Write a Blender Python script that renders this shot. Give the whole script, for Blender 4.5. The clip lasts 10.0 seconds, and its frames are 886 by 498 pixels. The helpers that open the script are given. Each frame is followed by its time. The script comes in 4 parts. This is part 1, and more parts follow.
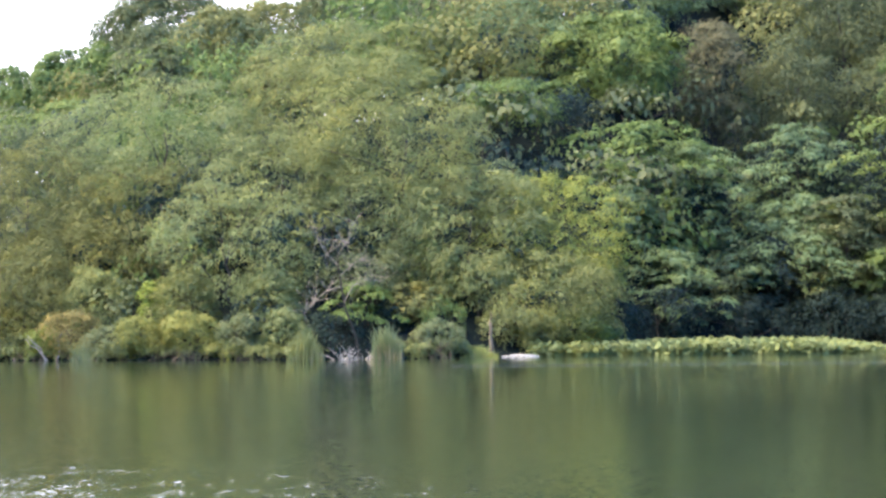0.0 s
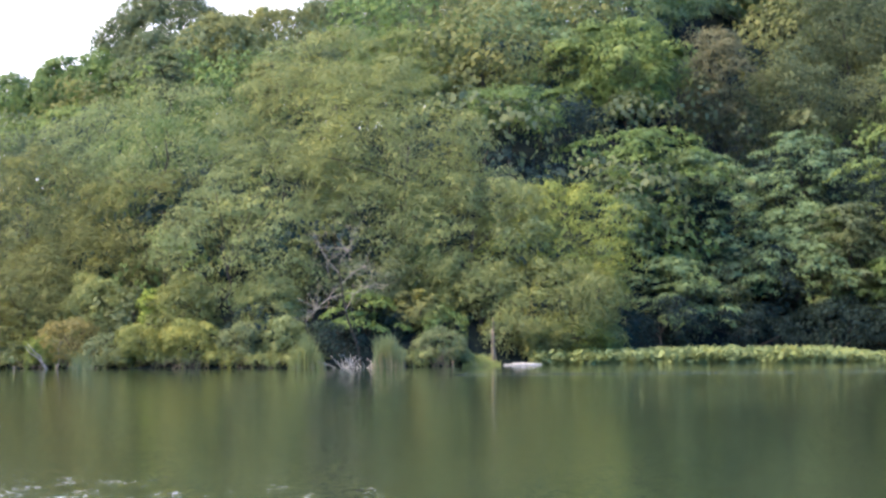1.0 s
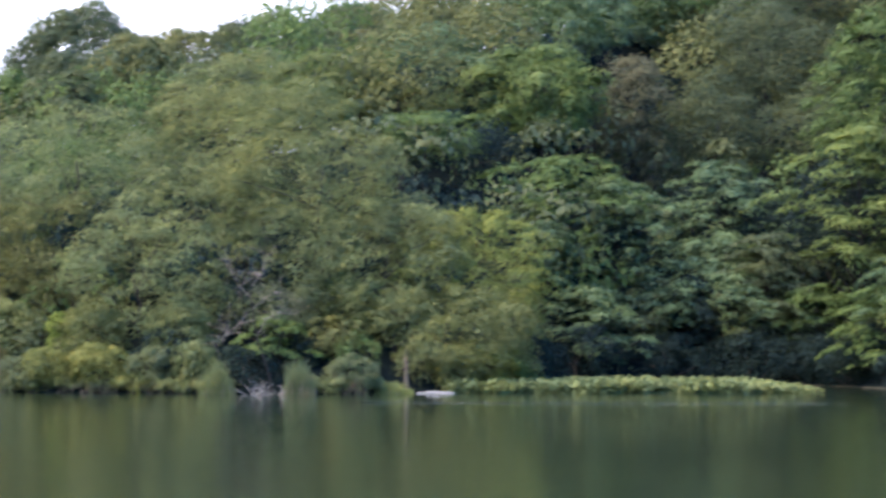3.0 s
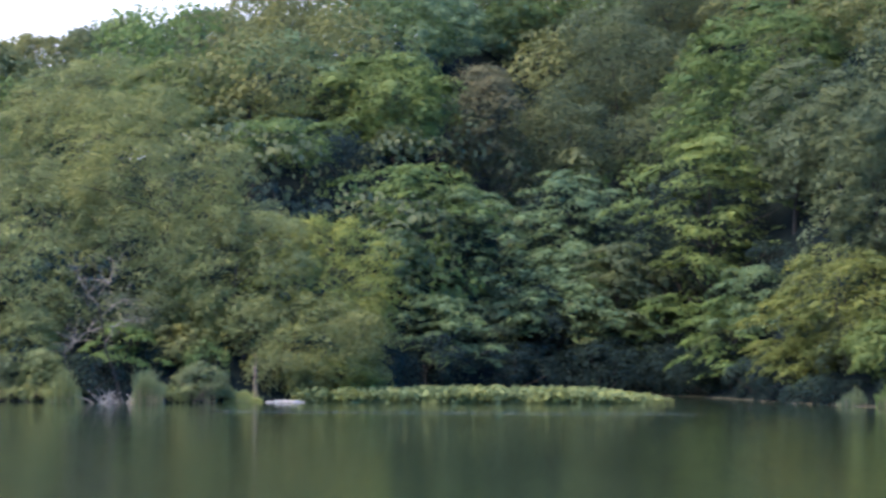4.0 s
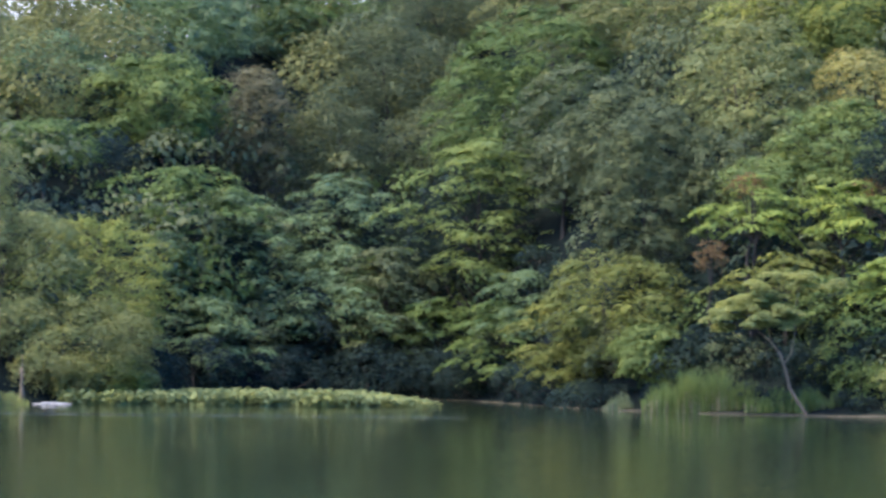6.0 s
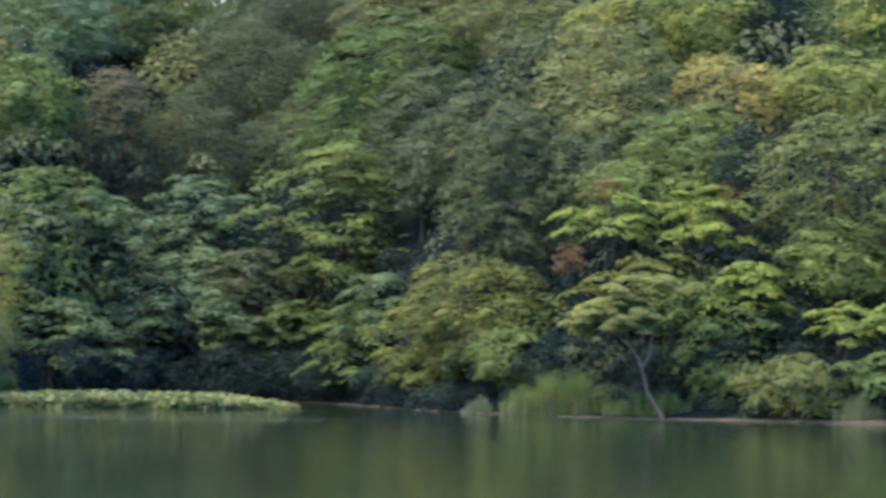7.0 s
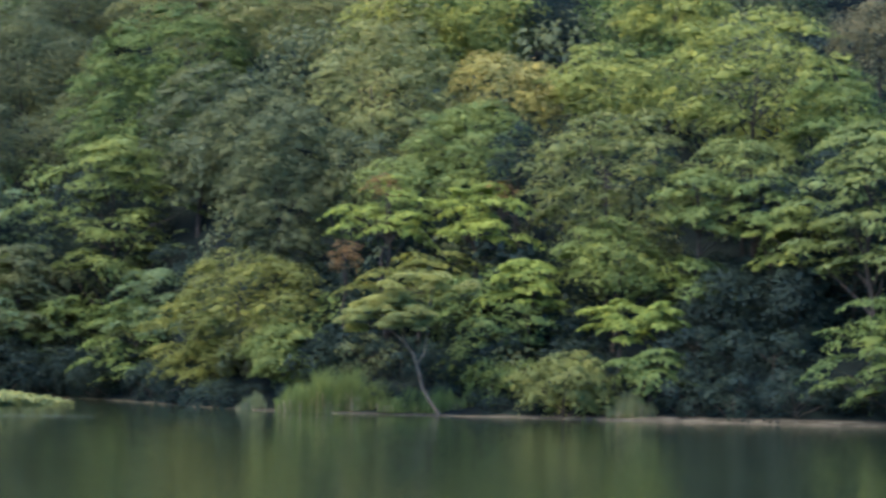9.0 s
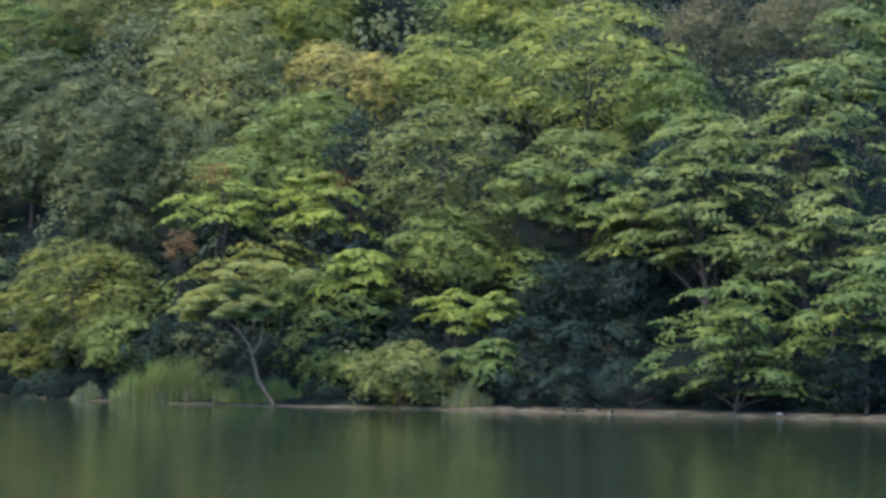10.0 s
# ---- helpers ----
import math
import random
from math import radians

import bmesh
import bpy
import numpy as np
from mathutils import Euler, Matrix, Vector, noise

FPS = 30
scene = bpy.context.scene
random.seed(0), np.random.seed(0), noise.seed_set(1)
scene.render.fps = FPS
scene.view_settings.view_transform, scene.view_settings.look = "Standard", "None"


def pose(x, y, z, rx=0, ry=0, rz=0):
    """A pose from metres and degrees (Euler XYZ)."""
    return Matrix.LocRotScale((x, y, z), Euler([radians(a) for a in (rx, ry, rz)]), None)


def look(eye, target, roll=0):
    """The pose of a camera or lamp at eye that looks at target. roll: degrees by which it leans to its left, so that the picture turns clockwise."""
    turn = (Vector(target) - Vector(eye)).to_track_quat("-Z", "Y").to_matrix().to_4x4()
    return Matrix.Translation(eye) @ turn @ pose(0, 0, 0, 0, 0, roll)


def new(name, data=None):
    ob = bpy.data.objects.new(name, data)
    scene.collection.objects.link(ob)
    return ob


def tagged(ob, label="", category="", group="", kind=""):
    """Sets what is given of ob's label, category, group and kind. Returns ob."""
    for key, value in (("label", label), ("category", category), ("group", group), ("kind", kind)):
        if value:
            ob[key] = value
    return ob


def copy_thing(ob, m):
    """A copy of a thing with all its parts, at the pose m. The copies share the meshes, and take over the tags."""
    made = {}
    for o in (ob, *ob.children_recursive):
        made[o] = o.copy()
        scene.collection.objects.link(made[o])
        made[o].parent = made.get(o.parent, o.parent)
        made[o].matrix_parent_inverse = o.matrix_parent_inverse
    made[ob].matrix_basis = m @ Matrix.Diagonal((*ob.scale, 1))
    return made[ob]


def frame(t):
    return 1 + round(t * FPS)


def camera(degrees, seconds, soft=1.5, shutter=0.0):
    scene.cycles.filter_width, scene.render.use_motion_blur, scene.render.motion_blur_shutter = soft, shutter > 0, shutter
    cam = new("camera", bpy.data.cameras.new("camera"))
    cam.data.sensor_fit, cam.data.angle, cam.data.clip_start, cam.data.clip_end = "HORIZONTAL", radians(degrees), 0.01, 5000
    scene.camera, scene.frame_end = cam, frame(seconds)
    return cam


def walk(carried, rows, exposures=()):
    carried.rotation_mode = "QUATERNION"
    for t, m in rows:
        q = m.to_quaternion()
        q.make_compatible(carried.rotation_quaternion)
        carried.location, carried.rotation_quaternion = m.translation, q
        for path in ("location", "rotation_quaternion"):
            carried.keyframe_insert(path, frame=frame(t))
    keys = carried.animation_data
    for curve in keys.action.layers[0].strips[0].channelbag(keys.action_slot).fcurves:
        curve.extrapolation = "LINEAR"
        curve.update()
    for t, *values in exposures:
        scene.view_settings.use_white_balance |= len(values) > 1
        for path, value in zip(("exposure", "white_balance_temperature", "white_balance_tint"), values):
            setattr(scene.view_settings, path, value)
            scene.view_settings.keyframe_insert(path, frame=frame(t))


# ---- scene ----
EYE_Z = 2.77
cam = camera(16.0, 10.0, soft=2.7, shutter=0.6)
# seconds, bearing, pitch up, picture's clockwise turn (degrees), metres behind the last standpoint;
# the camera is carried a few steps towards the water on the near bank and pans to the right
PAN = [
    (0.0, 0.000, 0.800, -0.700, 3.00),
    (0.5, -0.015, 0.858, -0.675, 2.62),
    (1.0, -0.037, 0.946, -0.645, 2.24),
    (1.5, -0.058, 1.048, -0.520, 1.84),
    (2.0, -0.072, 1.174, -0.420, 1.45),
    (2.2, -0.072, 1.228, -0.370, 1.29),
    (3.3, 2.473, 1.505, 0.110, 0.48),
    (3.5, 3.057, 1.547, 0.130, 0.35),
    (4.0, 4.269, 1.599, 0.261, 0.12),
    (4.5, 5.422, 1.628, 0.333, 0.10),
    (5.0, 6.507, 1.645, 0.400, 0.12),
    (5.2, 6.938, 1.664, 0.430, 0.14),
    (6.3, 9.100, 1.705, 0.660, 0.22),
    (6.5, 9.586, 1.729, 0.699, 0.22),
    (7.0, 11.024, 1.767, 0.790, 0.24),
    (7.5, 12.747, 1.800, 0.790, 0.24),
    (8.0, 13.656, 1.824, 0.828, 0.24),
    (8.5, 14.125, 1.805, 0.906, 0.24),
    (9.0, 15.105, 1.766, 0.950, 0.22),
    (9.5, 16.768, 1.704, 0.945, 0.20),
    (10.0, 18.098, 1.633, 0.930, 0.16),
]


def aim(bearing, pitch, turn, back):
    a, e = radians(bearing - 9.0), radians(pitch)
    way = Vector((math.sin(a) * math.cos(e), math.cos(a) * math.cos(e), math.sin(e)))
    eye = Vector((-back * math.sin(a), -back * math.cos(a), EYE_Z))
    return look(eye, eye + 100 * way, turn)


walk(cam, [(t, aim(b, p, r, m)) for t, b, p, r, m in PAN],
     exposures=[(0.0, 3.02, 6450, 14), (1.0, 2.78, 6400, 14), (2.2, 2.56, 6150, 15), (3.3, 2.30, 5850, 17), (4.0, 2.28, 5750, 17), (5.0, 2.42, 5700, 17), (7.5, 2.30, 5900, 15), (10.0, 2.24, 5860, 13)])

# ---- light: bright overcast, thinly veiled sun high on the left ----
SUN_EL, SUN_AZ = 60.0, 236.0
world = bpy.data.worlds.new("overcast_sky")
scene.world = world
world.use_nodes = True
wn, wl = world.node_tree.nodes, world.node_tree.links
sky = wn.new("ShaderNodeTexSky")
sky.sky_type, sky.sun_disc = "NISHITA", False
sky.sun_elevation, sky.sun_rotation = radians(SUN_EL), radians(SUN_AZ)
sky.air_density, sky.dust_density, sky.ozone_density = 1.0, 4.0, 1.0
veil = wn.new("ShaderNodeHueSaturation")
veil.inputs["Saturation"].default_value = 2.2
wl.new(sky.outputs["Color"], veil.inputs["Color"])
wl.new(veil.outputs["Color"], wn["Background"].inputs["Color"])
wn["Background"].inputs["Strength"].default_value = 0.15
sun = new("sun", bpy.data.lights.new("sun", "SUN"))
sun.data.energy, sun.data.angle, sun.data.color = 0.92, radians(28), (1.0, 0.90, 0.58)
sa, se = radians(SUN_AZ), radians(SUN_EL)
sun.matrix_world = look((0, 0, 60), Vector((0, 0, 60)) - Vector((math.sin(sa) * math.cos(se), math.cos(sa) * math.cos(se), math.sin(se))))


# ---- materials ----
def material(name, rough=0.7, spec=0.3):
    m = bpy.data.materials.new(name)
    m.use_nodes = True
    b = m.node_tree.nodes["Principled BSDF"]
    b.inputs["Roughness"].default_value = rough
    b.inputs["Specular IOR Level"].default_value = spec
    return m, m.node_tree.nodes, m.node_tree.links, b


def ramp(nodes, links, fac, stops):
    r = nodes.new("ShaderNodeValToRGB")
    el = r.color_ramp.elements
    while len(el) < len(stops):
        el.new(0.5)
    for e, (p, c) in zip(el, stops):
        e.position, e.color = p, (*c, 1)
    links.new(fac, r.inputs["Fac"])
    return r.outputs["Color"]


def noise_tex(nodes, links, scale, detail=4.0, rough=0.6, stretch=(1, 1, 1)):
    g = nodes.new("ShaderNodeNewGeometry")
    mp = nodes.new("ShaderNodeMapping")
    mp.inputs["Scale"].default_value = stretch
    links.new(g.outputs["Position"], mp.inputs["Vector"])
    n = nodes.new("ShaderNodeTexNoise")
    n.inputs["Scale"].default_value, n.inputs["Detail"].default_value, n.inputs["Roughness"].default_value = scale, detail, rough
    links.new(mp.outputs["Vector"], n.inputs["Vector"])
    return n.outputs["Fac"]


def leaf_material(name, rgb, young=1.1, see=0.42, rough=0.6, spec=0.12):
    """Leaves: each a little different, drier and younger sprays mixed in, light passing through the blade."""
    m, n, l, b = material(name, rough, spec)
    g = n.new("ShaderNodeNewGeometry")
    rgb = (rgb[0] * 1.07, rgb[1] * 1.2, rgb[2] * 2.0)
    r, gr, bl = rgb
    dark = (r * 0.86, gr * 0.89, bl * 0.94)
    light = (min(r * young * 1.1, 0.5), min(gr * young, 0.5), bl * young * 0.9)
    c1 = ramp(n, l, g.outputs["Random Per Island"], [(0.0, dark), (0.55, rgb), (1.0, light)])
    patch = noise_tex(n, l, 0.45, 3.0)
    c2 = ramp(n, l, patch, [(0.3, (0.8, 0.84, 0.9)), (0.5, (1, 1, 1)), (0.7, (1.22, 1.12, 0.85))])
    mix = n.new("ShaderNodeMix")
    mix.data_type, mix.blend_type = "RGBA", "MULTIPLY"
    mix.inputs["Factor"].default_value = 1.0
    l.new(c1, mix.inputs[6]), l.new(c2, mix.inputs[7])
    l.new(mix.outputs[2], b.inputs["Base Color"])
    t = n.new("ShaderNodeBsdfTranslucent")
    l.new(mix.outputs[2], t.inputs["Color"])
    s = n.new("ShaderNodeMixShader")
    s.inputs["Fac"].default_value = see
    l.new(b.outputs["BSDF"], s.inputs[1]), l.new(t.outputs["BSDF"], s.inputs[2])
    l.new(s.outputs["Shader"], n["Material Output"].inputs["Surface"])
    return m


def rough_material(name, stops, scale, detail=5.0, rough=0.85, bump=0.3, stretch=(1, 1, 1), dist=0.03):
    m, n, l, b = material(name, rough, 0.2)
    f = noise_tex(n, l, scale, detail, 0.65, stretch)
    l.new(ramp(n, l, f, stops), b.inputs["Base Color"])
    bu = n.new("ShaderNodeBump")
    bu.inputs["Strength"].default_value, bu.inputs["Distance"].default_value = bump, dist
    l.new(f, bu.inputs["Height"]), l.new(bu.outputs["Normal"], b.inputs["Normal"])
    return m


LEAF = {
    "olive": leaf_material("leaf_olive", (0.142, 0.150, 0.034)),
    "willow": leaf_material("leaf_willow", (0.142, 0.158, 0.040)),
    "yellow": leaf_material("leaf_yellow_green", (0.165, 0.166, 0.030)),
    "grey": leaf_material("leaf_grey_green", (0.124, 0.138, 0.040)),
    "fresh": leaf_material("leaf_fresh_green", (0.120, 0.150, 0.028)),
    "blue": leaf_material("leaf_blue_green", (0.100, 0.138, 0.040)),
    # near-black green: the shade of hollows and gaps is put into this leaf colour
    "deep": leaf_material("leaf_shade_dark_green", (0.020, 0.032, 0.017), spec=0.05),
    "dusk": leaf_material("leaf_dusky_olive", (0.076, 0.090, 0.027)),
    "brown": leaf_material("leaf_bronze", (0.098, 0.092, 0.030)),
    "rust": leaf_material("leaf_rust", (0.150, 0.092, 0.024)),
    "lime": leaf_material("leaf_lime", (0.155, 0.190, 0.026)),
    "straw": leaf_material("leaf_straw_green", (0.212, 0.192, 0.038)),
    "light": leaf_material("leaf_light_green", (0.120, 0.133, 0.027)),
    "sage": leaf_material("leaf_sage_green", (0.122, 0.150, 0.032)),
    "amber": leaf_material("leaf_amber", (0.165, 0.138, 0.032)),
    "sedge": leaf_material("sedge_green", (0.106, 0.136, 0.026)),
    "bush": leaf_material("leaf_bush_green", (0.118, 0.126, 0.020)),
    "pale": leaf_material("leaf_pale_green", (0.172, 0.188, 0.029)),
    "moss": leaf_material("leaf_moss_green", (0.114, 0.116, 0.026)),
    "mid": leaf_material("leaf_mid_green", (0.088, 0.121, 0.023)),
    "umbrella": leaf_material("leaf_soft_yellow_green", (0.200, 0.215, 0.048)),
    "lotus": leaf_material("leaf_lotus", (0.142, 0.158, 0.040), see=0.4, rough=0.8, spec=0.04),
    "reed": leaf_material("reed_green", (0.128, 0.148, 0.046)),
    "dryreed": leaf_material("reed_dry", (0.24, 0.195, 0.085)),
}
BARK = rough_material("bark_brown", [(0.3, (0.016, 0.015, 0.013)), (0.7, (0.044, 0.040, 0.034))], 9.0, stretch=(1, 1, 0.25))
PALE = rough_material("bark_weathered_grey", [(0.3, (0.14, 0.13, 0.118)), (0.7, (0.31, 0.29, 0.26))], 11.0, stretch=(1, 1, 0.25))
SNAG = rough_material("bark_bleached", [(0.3, (0.11, 0.10, 0.082)), (0.7, (0.24, 0.22, 0.18))], 11.0, stretch=(1, 1, 0.25))
GREYBARK = rough_material("bark_grey", [(0.3, (0.060, 0.050, 0.036)), (0.7, (0.150, 0.124, 0.088))], 9.0, stretch=(1, 1, 0.25))
STONE = rough_material("pale_stone", [(0.3, (0.1, 0.095, 0.085)), (0.7, (0.24, 0.22, 0.2))], 14.0)
WHITE = rough_material("weathered_white_paint", [(0.3, (0.22, 0.215, 0.20)), (0.55, (0.36, 0.35, 0.32))], 5.0, rough=0.6, bump=0.1)


def ground_material():
    """Leaf litter coloured near-black for the canopy's shade, pale silt along the water's edge."""
    m, n, l, b = material("shade_dark_floor_and_silt", 0.95, 0.0)
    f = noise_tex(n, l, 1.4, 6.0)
    # litter colour darkened to stand for the shade under the trees
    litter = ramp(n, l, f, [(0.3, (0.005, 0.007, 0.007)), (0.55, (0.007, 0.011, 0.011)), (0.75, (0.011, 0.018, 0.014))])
    f2 = noise_tex(n, l, 2.6, 6.0, stretch=(0.5, 1.4, 1))
    silt = ramp(n, l, f2, [(0.3, (0.026, 0.026, 0.019)), (0.5, (0.046, 0.045, 0.034)), (0.7, (0.140, 0.133, 0.098))])
    g = n.new("ShaderNodeNewGeometry")
    sep = n.new("ShaderNodeSeparateXYZ")
    l.new(g.outputs["Position"], sep.inputs["Vector"])
    mr = n.new("ShaderNodeMapRange")
    mr.interpolation_type = "SMOOTHSTEP"
    mr.inputs["From Min"].default_value, mr.inputs["From Max"].default_value = 0.13, 0.20
    add = n.new("ShaderNodeMath")
    add.operation, add.inputs[1].default_value = "MULTIPLY_ADD", 0.25
    bank = n.new("ShaderNodeMapRange")
    bank.inputs["From Min"].default_value, bank.inputs["From Max"].default_value = 14.0, 22.0
    bank.inputs["To Min"].default_value, bank.inputs["To Max"].default_value = 0.0, 0.14
    l.new(sep.outputs["X"], bank.inputs["Value"])
    low = n.new("ShaderNodeMath")
    low.operation = "SUBTRACT"
    l.new(sep.outputs["Z"], low.inputs[0]), l.new(bank.outputs["Result"], low.inputs[1])
    l.new(f2, add.inputs[0]), l.new(low.outputs[0], add.inputs[2])
    l.new(add.outputs[0], mr.inputs["Value"])
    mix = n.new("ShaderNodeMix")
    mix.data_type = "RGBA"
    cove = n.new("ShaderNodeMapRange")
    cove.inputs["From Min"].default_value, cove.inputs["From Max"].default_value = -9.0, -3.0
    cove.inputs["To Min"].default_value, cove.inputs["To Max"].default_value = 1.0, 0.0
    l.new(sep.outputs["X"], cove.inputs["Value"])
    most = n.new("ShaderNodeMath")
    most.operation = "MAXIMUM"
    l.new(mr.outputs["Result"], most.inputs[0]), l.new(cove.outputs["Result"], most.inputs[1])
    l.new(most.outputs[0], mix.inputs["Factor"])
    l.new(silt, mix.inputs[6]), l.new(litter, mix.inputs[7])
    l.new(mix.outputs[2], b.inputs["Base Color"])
    bu = n.new("ShaderNodeBump")
    bu.inputs["Strength"].default_value, bu.inputs["Distance"].default_value = 0.6, 0.08
    l.new(f, bu.inputs["Height"]), l.new(bu.outputs["Normal"], b.inputs["Normal"])
    return m


def water_material():
    """Still, murky pond water: faint ripples all over, a breeze-ruffled patch on the near side, thin ruffled streaks far out."""
    m, n, l, b = material("murky_water", 0.04, 0.5)
    b.inputs["IOR"].default_value = 1.33
    f = noise_tex(n, l, 0.08, 3.0)
    l.new(ramp(n, l, f, [(0.35, (0.015, 0.024, 0.013)), (0.65, (0.021, 0.033, 0.016))]), b.inputs["Base Color"])
    g = n.new("ShaderNodeNewGeometry")
    sep = n.new("ShaderNodeSeparateXYZ")
    l.new(g.outputs["Position"], sep.inputs["Vector"])

    def ranged(value, a, c, lo=0.0, hi=1.0):
        r = n.new("ShaderNodeMapRange")
        r.interpolation_type = "SMOOTHSTEP"
        for key, v in (("From Min", a), ("From Max", c), ("To Min", lo), ("To Max", hi)):
            r.inputs[key].default_value = v
        l.new(value, r.inputs["Value"])
        return r.outputs["Result"]

    def maths(op, x, y):
        k = n.new("ShaderNodeMath")
        k.operation = op
        for i, v in enumerate((x, y)):
            if isinstance(v, (int, float)):
                k.inputs[i].default_value = v
            else:
                l.new(v, k.inputs[i])
        return k.outputs[0]

    near = maths("MULTIPLY", ranged(sep.outputs["Y"], 39, 54, 1.0, 0.0), ranged(sep.outputs["X"], -15, 2, 1.0, 0.3))
    gust = ranged(noise_tex(n, l, 1.6, 3.0, 0.6, (1.0, 0.35, 1)), 0.36, 0.72)
    slant = maths("ADD", sep.outputs["Y"], maths("MULTIPLY", sep.outputs["X"], -0.03))
    wander = maths("ADD", slant, maths("MULTIPLY", noise_tex(n, l, 0.12, 2.0), 1.5))
    band = maths("MULTIPLY", ranged(wander, 114.2, 114.8), ranged(wander, 116.6, 117.2, 1.0, 0.0))
    band = maths("MULTIPLY", band, maths("MULTIPLY", ranged(noise_tex(n, l, 0.6, 3.0, 0.6, (0.5, 1.5, 1)), 0.4, 0.55), maths("MULTIPLY", ranged(sep.outputs["X"], -18.6, -17.6), ranged(sep.outputs["X"], -10, 3, 1.0, 0.0))))
    ruffle = maths("ADD", maths("MULTIPLY", maths("MULTIPLY", near, gust), 0.52), maths("MULTIPLY", band, 11.0))

    def ripples(scale, stretch, strength):
        mp = n.new("ShaderNodeMapping")
        mp.inputs["Scale"].default_value = stretch
        l.new(g.outputs["Position"], mp.inputs["Vector"])
        rip = n.new("ShaderNodeTexNoise")
        rip.inputs["Scale"].default_value, rip.inputs["Detail"].default_value = scale, 2.0
        l.new(mp.outputs["Vector"], rip.inputs["Vector"])
        off = n.new("ShaderNodeVectorMath")
        off.operation = "SUBTRACT"
        off.inputs[1].default_value = (0.5, 0.5, 0.5)
        l.new(rip.outputs["Color"], off.inputs[0])
        sc = n.new("ShaderNodeVectorMath")
        sc.operation = "SCALE"
        l.new(off.outputs[0], sc.inputs[0])
        if isinstance(strength, float):
            sc.inputs["Scale"].default_value = strength
        else:
            l.new(strength, sc.inputs["Scale"])
        return sc.outputs[0]

    both = n.new("ShaderNodeVectorMath")
    both.operation = "ADD"
    l.new(ripples(17.0, (0.6, 1.0, 1), 0.13), both.inputs[0]), l.new(ripples(8.5, (1.0, 0.45, 1), ruffle), both.inputs[1])
    flat = n.new("ShaderNodeVectorMath")
    flat.operation = "MULTIPLY"
    flat.inputs[1].default_value = (1, 1, 0)
    l.new(both.outputs[0], flat.inputs[0])
    sc = flat
    up = n.new("ShaderNodeVectorMath")
    up.operation = "ADD"
    up.inputs[1].default_value = (0, 0, 1)
    l.new(sc.outputs[0], up.inputs[0])
    nz = n.new("ShaderNodeVectorMath")
    nz.operation = "NORMALIZE"
    l.new(up.outputs[0], nz.inputs[0])
    l.new(nz.outputs[0], b.inputs["Normal"])
    return m


# ---- mesh helpers ----
def mesh_object(name, verts, faces, mat, parent=None, label="", smooth=False):
    me = bpy.data.meshes.new(name)
    me.from_pydata(verts if isinstance(verts, list) else np.asarray(verts).tolist(), [], faces if isinstance(faces, list) else np.asarray(faces).tolist())
    me.materials.append(mat)
    if smooth:
        me.polygons.foreach_set("use_smooth", [True] * len(me.polygons))
    ob = new(name, me)
    ob.parent = parent
    return tagged(ob, label)


def thing(name, x, y, z, label, category, group="", kind=""):
    e = new(name)
    e.location = (x, y, z)
    return tagged(e, label, category, group, kind)


def tubes(lines, sides=7, rng=None):
    """Tapered limbs: each line a list of (x, y, z, radius)."""
    vs, fs = [], []
    for line in lines:
        pts = [Vector(p[:3]) for p in line]
        first = len(vs)
        for i, p in enumerate(pts):
            d = (pts[min(i + 1, len(pts) - 1)] - pts[max(i - 1, 0)]).normalized()
            u = d.cross(Vector((0.31, 0.92, 0.24))).normalized()
            w = d.cross(u)
            for k in range(sides):
                a = 2 * math.pi * k / sides
                r = line[i][3] * (1 + (0.12 * rng.standard_normal() if rng is not None else 0))
                vs.append(tuple(p + r * (math.cos(a) * u + math.sin(a) * w)))
        for i in range(len(pts) - 1):
            for k in range(sides):
                a, c = first + i * sides + k, first + i * sides + (k + 1) % sides
                fs.append((a, c, c + sides, a + sides))
        fs.append(tuple(first + (len(pts) - 1) * sides + k for k in range(sides)))
    return vs, fs


def bend(p0, p1, r0, r1, rng, steps=5, sway=0.08, sag=0.0):
    """A slightly crooked limb from p0 to p1."""
    a, c = np.array(p0, float), np.array(p1, float)
    length = np.linalg.norm(c - a)
    out = []
    for i in range(steps + 1):
        t = i / steps
        q = a + (c - a) * t + rng.normal(0, sway * length, 3) * (t * (1 - t) * 2) + np.array([0, 0, sag * length * 4 * t * (1 - t)])
        out.append((*q, r0 + (r1 - r0) * t))
    return out


def unit(v):
    return v / np.maximum(np.linalg.norm(v, axis=1, keepdims=True), 1e-6)


def leaf_blades(pos, nrm, size, rng, slim=0.55, along=None):
    """One kite-shaped, slightly folded blade at each place, facing nrm, its tip along the given way or any way."""
    k = len(pos)
    t = rng.normal(size=(k, 3))
    if along is not None:
        t = along + 0.45 * t
    t = unit(t - (t * nrm).sum(1, keepdims=True) * nrm)
    b = np.cross(nrm, t)
    s = size[:, None]
    v = np.empty((k, 4, 3))
    v[:, 0] = pos - t * s * 0.5
    v[:, 1] = pos + b * s * slim * 0.5 + nrm * s * 0.08
    v[:, 2] = pos + t * s * 0.5 - nrm * s * 0.14
    v[:, 3] = pos - b * s * slim * 0.5 + nrm * s * 0.08
    return v.reshape(-1, 3), np.arange(4 * k).reshape(-1, 4)


PAD_RINGS = ((0.52, 0.82), (1.0, 0.12), (0.6, -0.3))
PAD_SIDES = 7


def frames_of(axis, rng):
    """Two directions across each given axis, turned at random."""
    t = rng.normal(size=axis.shape)
    t = unit(t - (t * axis).sum(1, keepdims=True) * axis)
    return t, np.cross(axis, t)


